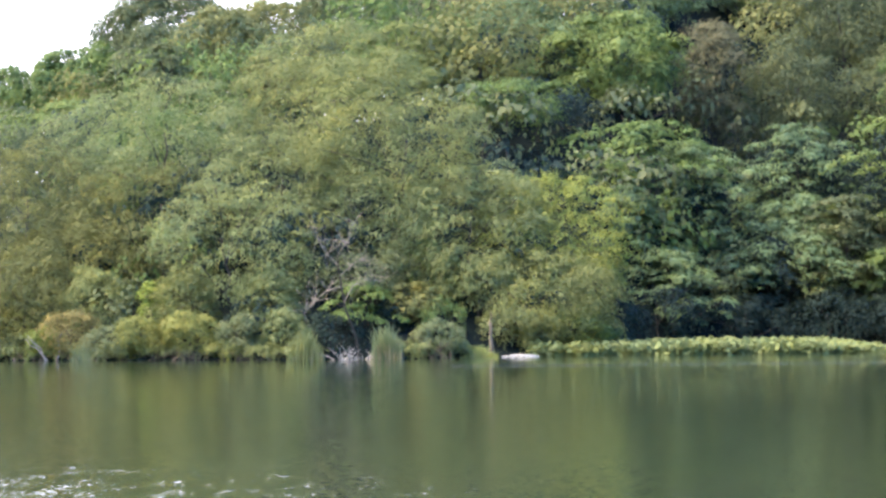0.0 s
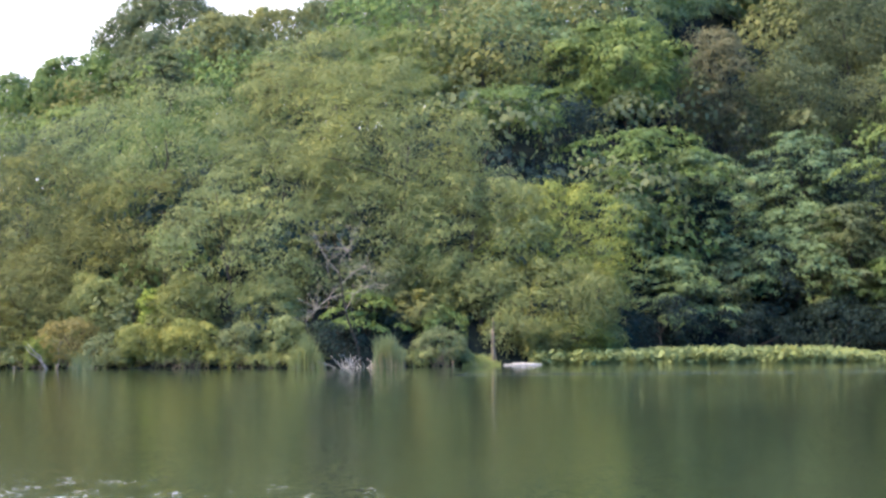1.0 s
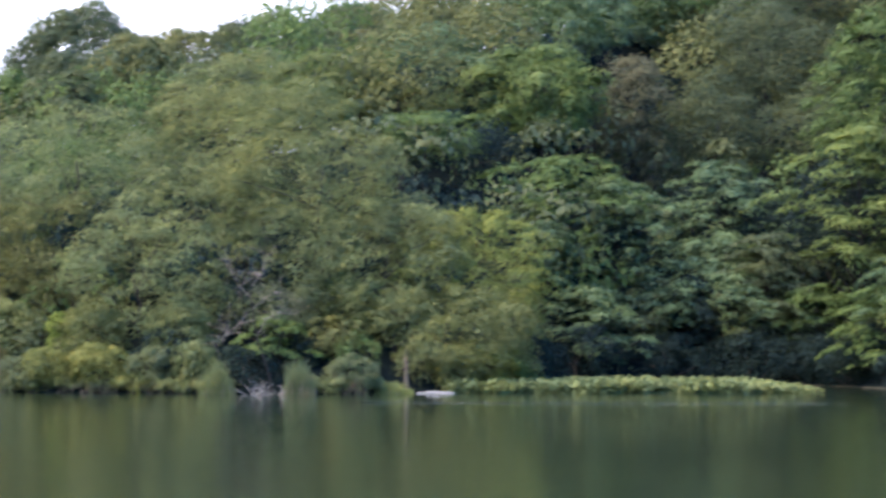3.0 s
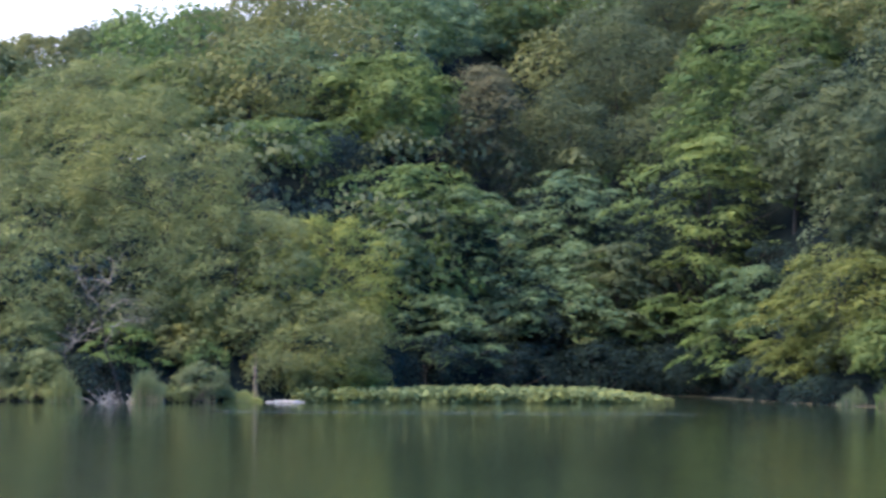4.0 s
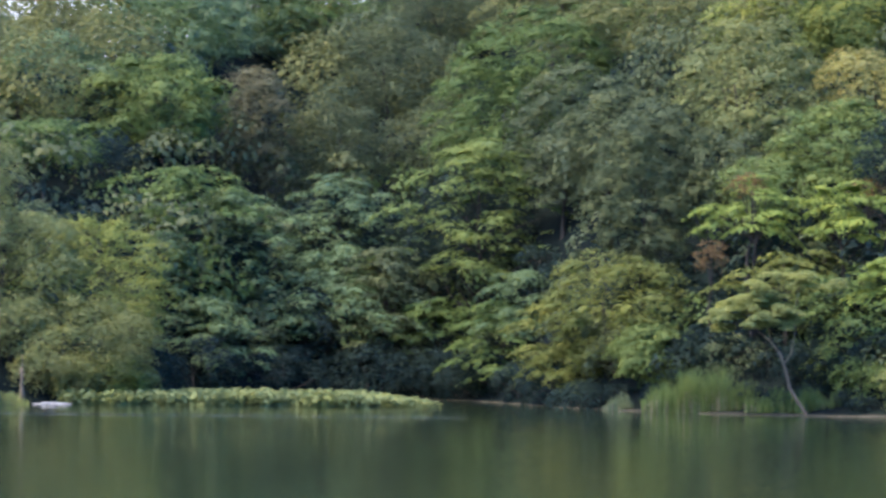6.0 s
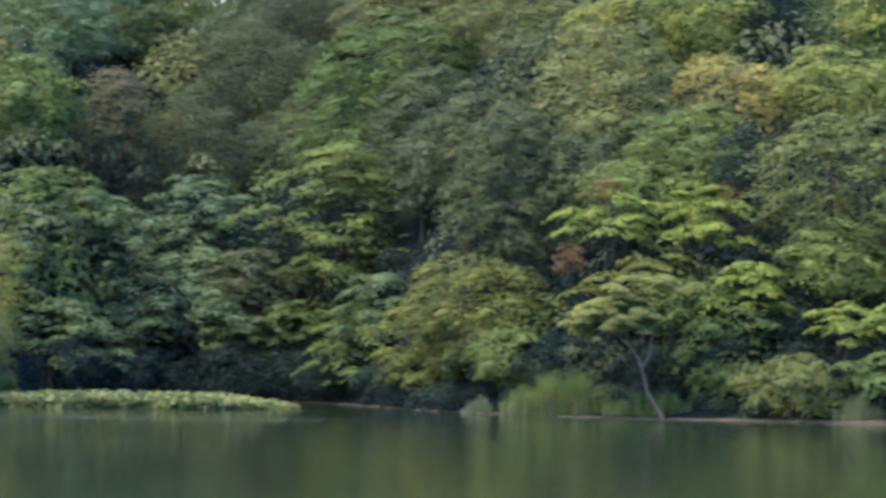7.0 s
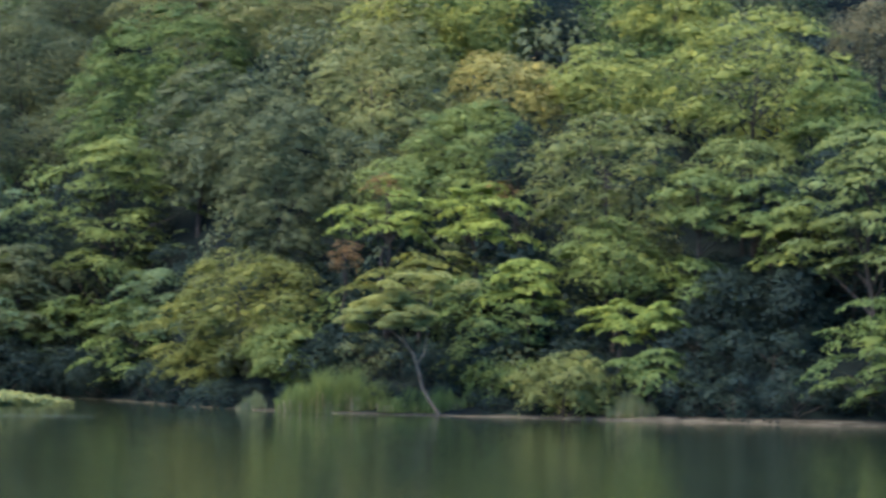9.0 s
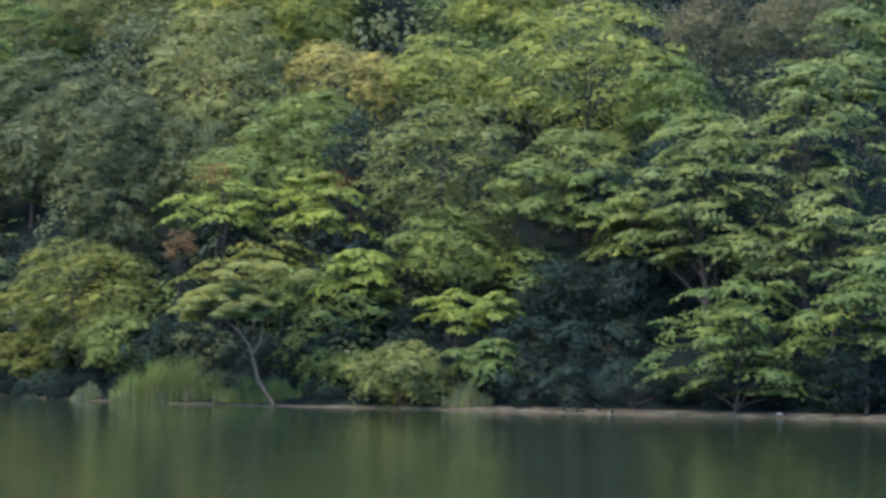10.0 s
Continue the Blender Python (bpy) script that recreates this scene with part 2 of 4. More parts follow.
def pads(c, reach, thick, axis, rng, droop):
    """The dense inside of leaf clumps: a ruffled, domed cushion of crowded leaves at each centre, reach wide and thick high."""
    n, k = len(c), PAD_SIDES
    size = 2 + 3 * k
    u = np.zeros((n, size, 3))
    u[:, 0, 2], u[:, -1, 2] = 1.0, -0.3
    a = np.arange(k) * 2 * math.pi / k + rng.uniform(0, 6, (n, 1))
    for j, (r, z) in enumerate(PAD_RINGS):
        rr = r * (1 + rng.uniform(-0.38, 0.38, (n, k)))
        at = slice(1 + j * k, 1 + (j + 1) * k)
        u[:, at, 0], u[:, at, 1] = rr * np.cos(a), rr * np.sin(a)
        u[:, at, 2] = z + rng.uniform(-0.3, 0.3, (n, k))
    sag = droop * (u[:, :, 0] ** 2 + u[:, :, 1] ** 2) * reach.mean(1)[:, None]
    t1, t2 = frames_of(axis, rng)
    v = c[:, None] + u[:, :, :1] * (t1 * reach[:, :1])[:, None] + u[:, :, 1:2] * (t2 * reach[:, 1:])[:, None] + u[:, :, 2:] * (axis * thick[:, None])[:, None]
    v[:, :, 2] -= sag
    f = []
    for i in range(k):
        q = (i + 1) % k
        f.append((0, 1 + i, 1 + q, 1 + q))
        for j in range(2):
            f.append((1 + j * k + i, 1 + (j + 1) * k + i, 1 + (j + 1) * k + q, 1 + j * k + q))
        f.append((1 + 2 * k + i, size - 1, 1 + 2 * k + q, 1 + 2 * k + q))
    f = (np.arange(n)[:, None, None] * size + np.array(f)).reshape(-1, 4)
    return v.reshape(-1, 3), f


def clump_leaves(c, reach, thick, axis, out, load, per, leaf, rng, droop, rim):
    """Blades crowding the outer side of each clump, fringing its edge and straying beyond it."""
    n = len(c)
    r_mean = reach.mean(1)
    count = np.maximum((per * load * (r_mean / r_mean[load == 1].mean()) ** 1.7).astype(int), 5)
    idx = np.repeat(np.arange(n), count)
    k = len(idx)
    a = rng.uniform(0, 2 * math.pi, k)
    edge = rng.random(k) < rim
    r = np.where(edge, rng.uniform(0.75, 1.2, k), np.sqrt(rng.random(k)))
    r *= 1 + 0.2 * np.sin(3 * a + 2.1 * idx) + 0.14 * np.sin(7 * a + idx)
    z = np.where(edge, rng.uniform(-0.35, 0.4, k), np.sqrt(np.clip(1 - r * r, 0, 1)) * rng.uniform(0.35, 1.2, k))
    stray = rng.random(k) < 0.08
    r, z = np.where(stray, r * 1.3, r), np.where(stray, z * 1.45, z)
    ca, sa = np.cos(a), np.sin(a)
    t1, t2 = frames_of(axis, rng)
    side = t1[idx] * ca[:, None] + t2[idx] * sa[:, None]
    p = t1[idx] * (r * ca * reach[idx, 0])[:, None] + t2[idx] * (r * sa * reach[idx, 1])[:, None] + axis[idx] * (z * thick[idx])[:, None]
    p[:, 2] -= droop * r * r * r_mean[idx]
    flat = (thick / r_mean)[idx]
    nrm = unit(side * (r * (0.35 + 0.65 * flat))[:, None] + axis[idx] * (0.12 + np.maximum(z, 0) * (1.3 - flat))[:, None] + np.array([0, 0, 0.14]) + rng.normal(0, 0.15, (k, 3)))
    along = unit(side + 0.5 * out[idx] + np.array([0, 0, -0.45]))
    return c[idx] + p, nrm, leaf * rng.uniform(0.6, 1.4, k), along


def shell(rng, half, a, cover):
    """Leaf clumps spread evenly over the shell of an ellipsoid round the origin: places, ways out, sizes."""
    p = 1.6
    area = 4 * math.pi * (((half[0] * half[1]) ** p + (half[0] * half[2]) ** p + (half[1] * half[2]) ** p) / 3) ** (1 / p)
    n = max(7, int(cover * area / (math.pi * a * a)))
    i = np.arange(n) + 0.5
    z = 1 - 2 * i / n
    ph = i * 2.39996 + rng.uniform(0, 6)
    v = unit(np.stack([np.cos(ph) * np.sqrt(1 - z * z), np.sin(ph) * np.sqrt(1 - z * z), z], 1) + rng.normal(0, 0.6 / math.sqrt(n) + 0.06, (n, 3)))
    rad = np.where(rng.random(n) < 0.75, rng.uniform(0.9, 1.06, n), rng.uniform(0.6, 0.85, n))
    return v * half * rad[:, None], unit(v / half), a * np.exp(rng.normal(0, 0.28, n)).clip(0.55, 1.6)


def clumps_round(rng, w, d, h, a, cover):
    """A full crown w x d x h made of several rounded limbs' heads that grow into one another, each clad in leaf clumps."""
    m = int(np.clip(w * h / (6.5 * a), 1, 9)) if w > 2.0 else 1
    if m < 3:
        half = np.array([w / 2 - 0.4 * a, d / 2 - 0.4 * a, h / 2 - 0.25 * a]).clip(0.3 * min(w, h))
        c, out, size = shell(rng, half, a, cover)
        return c + np.array([0, 0, h / 2]), out, size, np.ones(len(c))
    heads = []
    for i in range(m):
        up = (i + 0.5) / m
        az = 2.39996 * i + rng.uniform(-0.5, 0.5)
        ring = math.sqrt(max(1 - (1.7 * up - 0.75) ** 2, 0.05)) * rng.uniform(0.8, 1.05)
        big = rng.uniform(0.48, 0.66) * (1.0 if up > 0.25 else 0.85)
        half = np.array([w / 2 * big, d / 2 * big, min(h / 2 * big * 1.05, w / 2 * big * 1.1)])
        mid = np.array([math.cos(az) * ring * (w / 2 - half[0]), math.sin(az) * ring * (d / 2 - half[1]), half[2] + up * (h - 2 * half[2])])
        heads.append((mid, half))
    heads.append((np.array([0, 0, 0.46 * h]), np.array([0.36 * w, 0.36 * d, 0.40 * h])))
    cs, os, ss, ws = [], [], [], []
    for i, (mid, half) in enumerate(heads):
        for depth, wide, share, load in ((1.0, 1.0, 1.0, 1.0), (0.70, 1.35, 0.9, 0.42)):
            c, out, size = shell(rng, (half * depth - 0.3 * a).clip(0.2), a * wide, cover * share)
            c = c + mid
            keep = np.ones(len(c), bool)
            for j, (other, size2) in enumerate(heads):
                if j != i:
                    keep &= (((c - other) / size2) ** 2).sum(1) > 0.66 * depth ** 2
            whole = unit((c - np.array([0, 0, 0.4 * h])) / np.array([w, d, h]))
            cs.append(c[keep]), os.append(unit(out + 0.4 * whole)[keep]), ss.append(size[keep]), ws.append(np.full(keep.sum(), load))
    return np.concatenate(cs), np.concatenate(os), np.concatenate(ss), np.concatenate(ws)


def clumps_layered(rng, w, d, h, a, cover, sag):
    """Flat leaf sprays strung along outreaching boughs that sag towards their tips, tier above tier."""
    nb = max(7, int(cover * w * h / (2.1 * a * a)))
    c, out, size = [], [], []
    for i in range(nb):
        f = (i + rng.uniform(0, 1)) / nb
        reach = (1 - 1.15 * max(f - 0.3, 0) ** 1.8) * rng.uniform(0.72, 1.06)
        az = 2.39996 * i + rng.normal(0, 0.25)
        ux, uy = math.cos(az), math.sin(az)
        k = max(2, int(reach * w / 2 * 0.62 / (0.9 * a)))
        for t in np.linspace(0.42, 1.0, k):
            off = rng.normal(0, 0.35 * a)
            x = ux * w / 2 * reach * t - uy * off
            y = uy * d / 2 * reach * t + ux * off
            z = h * (0.05 + 0.93 * f) + 0.14 * w * t * (1 - f) - sag * (w / 2) * (reach * t) ** 2 + rng.normal(0, 0.10)
            c.append((x, y, max(z, 0.05)))
            out.append((ux, uy, -0.1))
            size.append(a * rng.uniform(0.7, 1.25) * (1.15 - 0.35 * t))
    return np.array(c), np.array(out), np.array(size), np.ones(len(c))


KINDS = {  # clump reach, thickness, leaf, slimness, blades a clump, cover, droop, layered, fringe, facing out, facing up
    "willow": (0.54, 0.46, 0.13, 0.45, 112, 0.78, 0.12, False, 0.42, 0.5, 0.9),
    "round": (0.68, 0.36, 0.185, 0.52, 110, 0.62, 0.16, False, 0.42, 0.42, 1.0),
    "plate": (0.74, 0.20, 0.21, 0.42, 84, 0.85, 0.18, True, 0.55, 0.25, 1.0),
    "shelf": (0.98, 0.17, 0.22, 0.42, 130, 0.90, 0.16, True, 0.5, 0.25, 1.0),
    "cloud": (0.76, 0.55, 0.15, 0.60, 150, 0.72, 0.10, False, 0.34, 0.6, 0.9),
    "ridge": (0.62, 0.50, 0.21, 0.60, 110, 1.5, 0.06, False, 0.40, 0.7, 0.7),
    "dome": (0.66, 0.30, 0.165, 0.48, 108, 0.68, 0.14, False, 0.46, 0.4, 1.0),
    "shrub": (0.40, 0.56, 0.12, 0.46, 70, 0.9, 0.08, False, 0.50, 0.6, 0.8),
    "bushy": (0.50, 0.46, 0.15, 0.50, 100, 0.85, 0.10, False, 0.45, 0.6, 0.9),
    "under": (0.66, 0.55, 0.21, 0.55, 38, 0.9, 0.06, False, 0.45, 0.8, 0.6),
    "far": (1.05, 0.55, 0.30, 0.60, 50, 0.8, 0.06, False, 0.42, 0.8, 0.6),
}


def tree(name, kind, tint, x, y, z0, z1, w, h, label, category="tree", seed=1, group="", thin=1.0):
    """A tree rooted at (x, y, z0), its crown w wide and h high from z1 upwards."""
    rng = np.random.default_rng(seed)
    a, flat, leaf, slim, per, cover, droop, layered, rim, outward, upward = KINDS[kind]
    a *= float(np.clip((w / 6.5) ** 0.4, 0.6, 1.2))
    root = thing(name, x, y, z0, label, category, group)
    if layered:
        c, out, size, load = clumps_layered(rng, w, 0.85 * w, h, a, cover, 0.16)
    else:
        c, out, size, load = clumps_round(rng, w, 0.85 * w, h, a, cover)
    lift = z1 - z0
    c[:, 2] += lift
    n = len(c)
    reach = size[:, None] * rng.uniform(0.8, 1.2, (n, 2)) * np.array([1.12, 0.95])
    thick = size * flat * rng.uniform(0.8, 1.2, n)
    axis = unit(out * outward + np.array([0, 0, upward]) + rng.normal(0, 0.22, (n, 3)) * (0.5 if layered else 1.0))
    pos, nrm, blade, along = clump_leaves(c, reach, thick, axis, out, load, per * thin, leaf, rng, droop, rim)
    full = (load == 1) & (kind in ("round", "dome", "bushy", "plate", "shelf"))
    v1, f1 = pads((c - 0.4 * thick[:, None] * axis)[full], 0.42 * reach[full], 0.5 * thick[full], axis[full], rng, droop)
    v2, f2 = leaf_blades(pos, nrm, blade, rng, slim, along)
    faces = [tuple(dict.fromkeys(q)) for q in f1.tolist()] + (f2 + len(v1)).tolist()
    mesh_object("crown", np.concatenate([v1, v2]), faces, LEAF[tint], root, smooth=True)
    top = lift + (0.72 if layered else 0.55) * h
    r0 = 0.03 + 0.011 * (top + 0.4 * w)
    lean = rng.normal(0, 0.05 * w, 2)
    trunk = bend((0, 0, -0.4), (lean[0], lean[1], top), r0, r0 * 0.25, rng, 7, 0.03)
    sides = 6 if h > 3.5 else 4
    limbs = []
    for i in rng.permutation(n)[: 14 if layered else 5]:
        q = c[i]
        j = min(int(np.clip((q[2] - 0.2 * h) / max(top, 0.1), 0.15, 0.85) * 7), 6)
        b = trunk[j]
        limbs.append(bend(b[:3], q, b[3] * 0.5, 0.015, rng, 4, 0.05, 0.03))
    if group or w < 2.5:
        mesh_object("trunk", *tubes([trunk] + limbs, sides), BARK, root, smooth=True)
        return root
    stem = mesh_object("trunk", *tubes([trunk], sides + 1), BARK, root, smooth=True)
    for limb in limbs:
        mesh_object("limb", *tubes([limb], 5), BARK, stem, smooth=True)
    return root


# ---- setting ----
SHORE_X = [-400, -90, -38, -27, -22, -18.5, -15.5, -12, -8, -2, 0.5, 3, 5.5, 10, 17, 25, 34, 60, 400]
SHORE_Y = [160, 140, 132, 129, 129.4, 132.2, 136, 145, 150.5, 151, 148, 139, 131.3, 126, 122.3, 118, 113.5, 103, 40]
FLAT_X = [-400, -14, -4, 3, 12, 20, 30, 60, 400]
FLAT_W = [0.6, 0.6, 1.0, 1.2, 1.4, 1.6, 2, 3, 3]
RIDGE_X = [-400, -58, -50, -42, -30, -20, -8, 5, 20, 40, 400]
RIDGE_Z = [2, 3.5, 6.5, 10.5, 15, 24, 32, 36, 38, 40, 40]


def shore(x):
    return np.interp(x, SHORE_X, SHORE_Y)


def height(x, y):
    """Height of the ground: pond bed, silt flat, then the wooded slope up to the ridge; a low bank where the camera stands."""
    d = y - shore(x)
    flat = np.interp(x, FLAT_X, FLAT_W)
    bed = np.maximum(0.10 * d, -1.5)
    beach = np.interp(x, [-15, -9, 8, 15, 22], [0.35, 0.15, 0.08, 0.11, 0.25]) * (1 - np.exp(-np.maximum(d, 0) / np.interp(x, [-15, -9], [0.8, 2.5])))
    hill = np.maximum(d - flat, 0)
    cap = np.interp(x, RIDGE_X, RIDGE_Z)
    rise = cap * (1 - np.exp(-(0.46 * hill + 0.004 * hill ** 2) / cap))
    far = np.where(d < 0, bed, beach + rise)
    near = 1.0 - 0.12 * (y - 3.0)
    return np.maximum(far, np.clip(near, -1.5, 1.0))


def ground_sheet():
    xs = np.unique(np.concatenate([np.linspace(-1500, -90, 16), np.arange(-90, 90.1, 1.2), np.linspace(90, 1500, 16)]))
    ys = np.unique(np.concatenate([np.linspace(-1500, -30, 12), np.linspace(-30, 100, 40), np.arange(100, 165, 0.8), np.arange(165, 300, 2.2), np.linspace(300, 2000, 16)]))
    gx, gy = np.meshgrid(xs, ys)
    gz = height(gx, gy)
    bump = np.sin(gx * 1.7 + 0.6 * gy) * np.sin(gy * 1.3 - 0.4 * gx) + 0.6 * np.sin(gx * 3.1 + 1.0) * np.sin(gy * 2.7)
    d = gy - shore(gx)
    gz = gz + np.where(d > 0.0, 0.035, 0.015) * bump * np.where(np.abs(gy - 130) < 60, 1, 0)
    v = np.stack([gx, gy, gz], -1).reshape(-1, 3)
    nx, ny = len(xs), len(ys)
    i = (np.arange(ny - 1)[:, None] * nx + np.arange(nx - 1)).reshape(-1)
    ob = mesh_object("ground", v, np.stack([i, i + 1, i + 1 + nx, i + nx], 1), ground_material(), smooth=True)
    return tagged(ob, "wooded slope with shade-darkened leaf litter and a pale silt shore", "ground", kind="structure")


ground_sheet()
wv = [(-1400, -20, 0), (1400, -20, 0), (1400, 420, 0), (-1400, 420, 0)]
tagged(mesh_object("water", wv, [(0, 1, 2, 3)], water_material()), "still murky olive-green pond water reflecting the trees", "water", kind="structure")

# bright cloud low behind the ridge
cloud, cn, cl, cb = material("white_cloud", 1.0, 0.0)
cb.inputs["Base Color"].default_value = (0.5, 0.5, 0.5, 1)
cl.new(ramp(cn, cl, noise_tex(cn, cl, 0.003, 3.0), [(0.3, (0.44, 0.46, 0.48)), (0.7, (0.55, 0.55, 0.54))]), cb.inputs["Emission Color"])
cb.inputs["Emission Strength"].default_value = 0.485
bank = mesh_object("backdrop", [(-1500, 1500, -5), (1500, 1500, -5), (1500, 1500, 850), (-1500, 1500, 850)], [(0, 1, 2, 3)], cloud)
tagged(bank, "bright white overcast sky low behind the ridge", "sky", kind="structure")

# ---- trees and shrubs ----
tree("willow_tree", "willow", "olive", -27.4, 140.1, 4.81, 7.45, 9.6, 8.1, "tall olive-green willow behind the shore thicket", "tree", 200)
tree("willow_tree", "willow", "olive", -24.0, 136.7, 3.40, 6.71, 10.2, 5.5, "wide olive-green willow crown with sparse twigs", "tree", 201)
tree("willow_tree", "willow", "willow", -35.6, 140.4, 3.85, 6.95, 11.3, 6.3, "broad olive-green willow crown above the shore", "tree", 202)
tree("willow_tree", "willow", "moss", -41.7, 138.6, 2.61, 3.83, 8.2, 6.5, "broad olive-green willow crown above the shore", "tree", 203)
tree("willow_tree", "willow", "willow", -30.4, 133.4, 1.60, 1.80, 8.9, 6.5, "grey-green willow leaning over the water", "tree", 204)
tree("willow_tree", "willow", "willow", -20.3, 135.7, 2.31, 2.51, 7.7, 6.5, "yellow-green willow overhanging the shore", "tree", 205)
tree("willow_tree", "willow", "pale", -16.8, 138.3, 1.86, 2.06, 7.7, 6.5, "yellow-green willow at the tip of the thicket", "tree", 206)
tree("willow_tree", "willow", "moss", -35.3, 137.3, 2.66, 2.86, 8.3, 6.3, "olive-green willow over the shore shrubs", "tree", 207)
tree("willow_tree", "willow", "willow", -24.6, 136.2, 3.18, 3.69, 6.3, 5.0, "olive-green willow above the dead tree", "tree", 208)
tree("willow_tree", "willow", "moss", -40.8, 135.4, 1.36, 1.56, 6.2, 4.2, "olive-green bushy willow at the water's edge", "tree", 209)
tree("willow_tree", "willow", "willow", -29.4, 137.7, 3.53, 5.00, 6.7, 5.8, "olive-green willow between the taller crowns", "tree", 210)
tree("willow_tree", "willow", "olive", -19.0, 138.8, 3.22, 4.75, 6.0, 3.8, "olive-green willow behind the tip of the thicket", "tree", 211)
tree("willow_tree", "willow", "moss", -38.6, 137.1, 2.22, 2.42, 7.4, 4.4, "olive-green willow over the shore shrubs", "tree", 212)
tree("willow_tree", "willow", "olive", -15.8, 138.1, 1.16, 1.36, 4.7, 3.8, "olive-green willow at the tip of the thicket", "tree", 213)
tree("willow_tree", "willow", "willow", -19.8, 134.7, 1.63, 1.83, 5.0, 3.3, "grey-green twiggy willow behind the stump", "tree", 214)
tree("willow_tree", "willow", "olive", -17.4, 134.6, 0.32, 0.52, 8.3, 4.4, "yellow-green willow hanging down to the water", "tree", 215)
tree("willow_tree", "willow", "olive", -15.6, 136.3, 0.09, 0.29, 4.0, 2.6, "olive-green willow branch at the edge of the lotus bed", "tree", 216)
# near-black leaf colour stands for the shade at the back of the cove
tree("tree", "cloud", "deep", -12.6, 144.3, 0.13, 0.46, 4.4, 2.3, "shade-coloured shrub at the back of the cove", "tree", 217)
tree("tree", "cloud", "deep", -9.1, 149.8, -0.01, 0.28, 4.8, 2.2, "shade-coloured shrub at the back of the cove", "tree", 218)
tree("tree", "cloud", "deep", -4.9, 151.6, -0.01, 0.21, 5.1, 2.5, "shade-coloured shrub at the back of the cove", "tree", 219)
tree("tree", "cloud", "deep", -2.3, 151.8, -0.02, 0.18, 3.9, 2.3, "shade-coloured shrub at the back of the cove", "tree", 220)
tree("tree", "cloud", "dusk", -43.1, 146.8, 5.27, 5.63, 7.5, 6.3, "dusky olive tree behind the willows", "tree", 221)
tree("tree", "cloud", "mid", -37.4, 147.8, 6.19, 6.68, 8.0, 5.7, "mid-green tree behind the willows", "tree", 222)
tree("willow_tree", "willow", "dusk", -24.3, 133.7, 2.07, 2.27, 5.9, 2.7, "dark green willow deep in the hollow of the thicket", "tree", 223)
tree("tree", "ridge", "dusk", -45.6, 181.2, 8.75, 13.62, 8.9, 8.6, "dark round-crowned tree standing on the ridge", "tree", 224)
tree("tree", "ridge", "moss", -39.0, 168.2, 10.06, 14.10, 6.0, 5.0, "green broadleaf tree below the ridge", "tree", 225)
tree("tree", "ridge", "mid", -50.7, 177.9, 6.47, 12.96, 4.1, 4.7, "green tree on the falling ridge", "tree", 226)
tree("tree", "ridge", "mid", -51.6, 172.1, 6.07, 11.71, 4.9, 4.4, "green tree on the falling ridge", "tree", 227)
tree("tree", "round", "fresh", -47.6, 158.5, 6.69, 9.35, 7.1, 3.8, "light green tree on the falling ridge", "tree", 228, thin=1.3)
tree("tree", "round", "fresh", -44.0, 158.9, 7.68, 8.94, 7.0, 4.8, "light green tree on the falling ridge", "tree", 229)
tree("tree", "ridge", "dusk", -43.1, 172.8, 9.39, 13.51, 6.9, 5.0, "dark green tree below the ridge", "tree", 230)
tree("tree", "plate", "dusk", -39.2, 156.2, 8.09, 13.42, 3.0, 2.6, "dark green layered tree on the falling ridge", "tree", 231)
tree("tree", "ridge", "moss", -41.1, 190.5, 10.86, 16.95, 6.4, 4.6, "mossy green tree standing on the ridge", "tree", 232)
tree("tree", "ridge", "dusk", -37.6, 197.9, 12.20, 19.24, 7.0, 3.6, "dusky tree standing on the ridge", "tree", 233)
tree("tree", "ridge", "dusk", -31.6, 196.3, 14.16, 19.31, 7.2, 4.1, "dusky tree standing on the ridge", "tree", 234)
tree("tree", "dome", "light", -26.5, 159.0, 11.32, 12.78, 6.5, 4.5, "light green layered tree on the upper slope", "tree", 235, thin=1.3)
tree("tree", "dome", "light", -26.8, 151.0, 8.88, 11.07, 7.8, 4.1, "light green layered tree on the slope", "tree", 236, thin=1.2)
tree("tree", "dome", "moss", -32.0, 154.4, 8.81, 11.80, 6.7, 3.8, "mossy green layered tree on the slope", "tree", 237, thin=1.2)
tree("tree", "round", "blue", -21.6, 164.7, 13.79, 14.05, 8.7, 4.9, "blue-green broadleaf tree high on the slope", "tree", 238, thin=1.3)
tree("tree", "round", "blue", -17.4, 179.6, 17.73, 17.93, 11.3, 4.9, "blue-green broadleaf tree high on the slope", "tree", 239, thin=1.3)
tree("tree", "round", "fresh", -16.9, 162.2, 12.04, 12.24, 9.5, 5.6, "light green broadleaf tree with a full crown", "tree", 240, thin=1.2)
tree("tree", "dome", "mid", -20.6, 150.6, 8.72, 10.85, 6.6, 2.9, "mid-green layered tree on the slope", "tree", 241)
# tree added in a gap, near-black so its colour gives the gap's shade
tree("tree", "cloud", "deep", -19.6, 155.3, 10.33, 10.53, 6.4, 2.1, "shade-coloured tree filling a dark gap on the slope", "tree", 242)
tree("tree", "cloud", "brown", -11.4, 165.8, 8.93, 10.12, 4.4, 7.6, "bronze-tinged dark tree on the slope", "tree", 243)
tree("tree", "cloud", "dusk", -7.3, 168.6, 7.99, 10.18, 6.0, 6.4, "dusky olive rounded tree on the slope", "tree", 244)
tree("tree", "cloud", "dusk", -4.5, 178.8, 12.36, 14.94, 7.0, 6.3, "dusky olive tall tree on the slope", "tree", 245, thin=1.2)
tree("tree", "cloud", "dusk", -2.7, 170.9, 8.84, 10.52, 5.7, 5.6, "dusky olive rounded tree on the slope", "tree", 246)
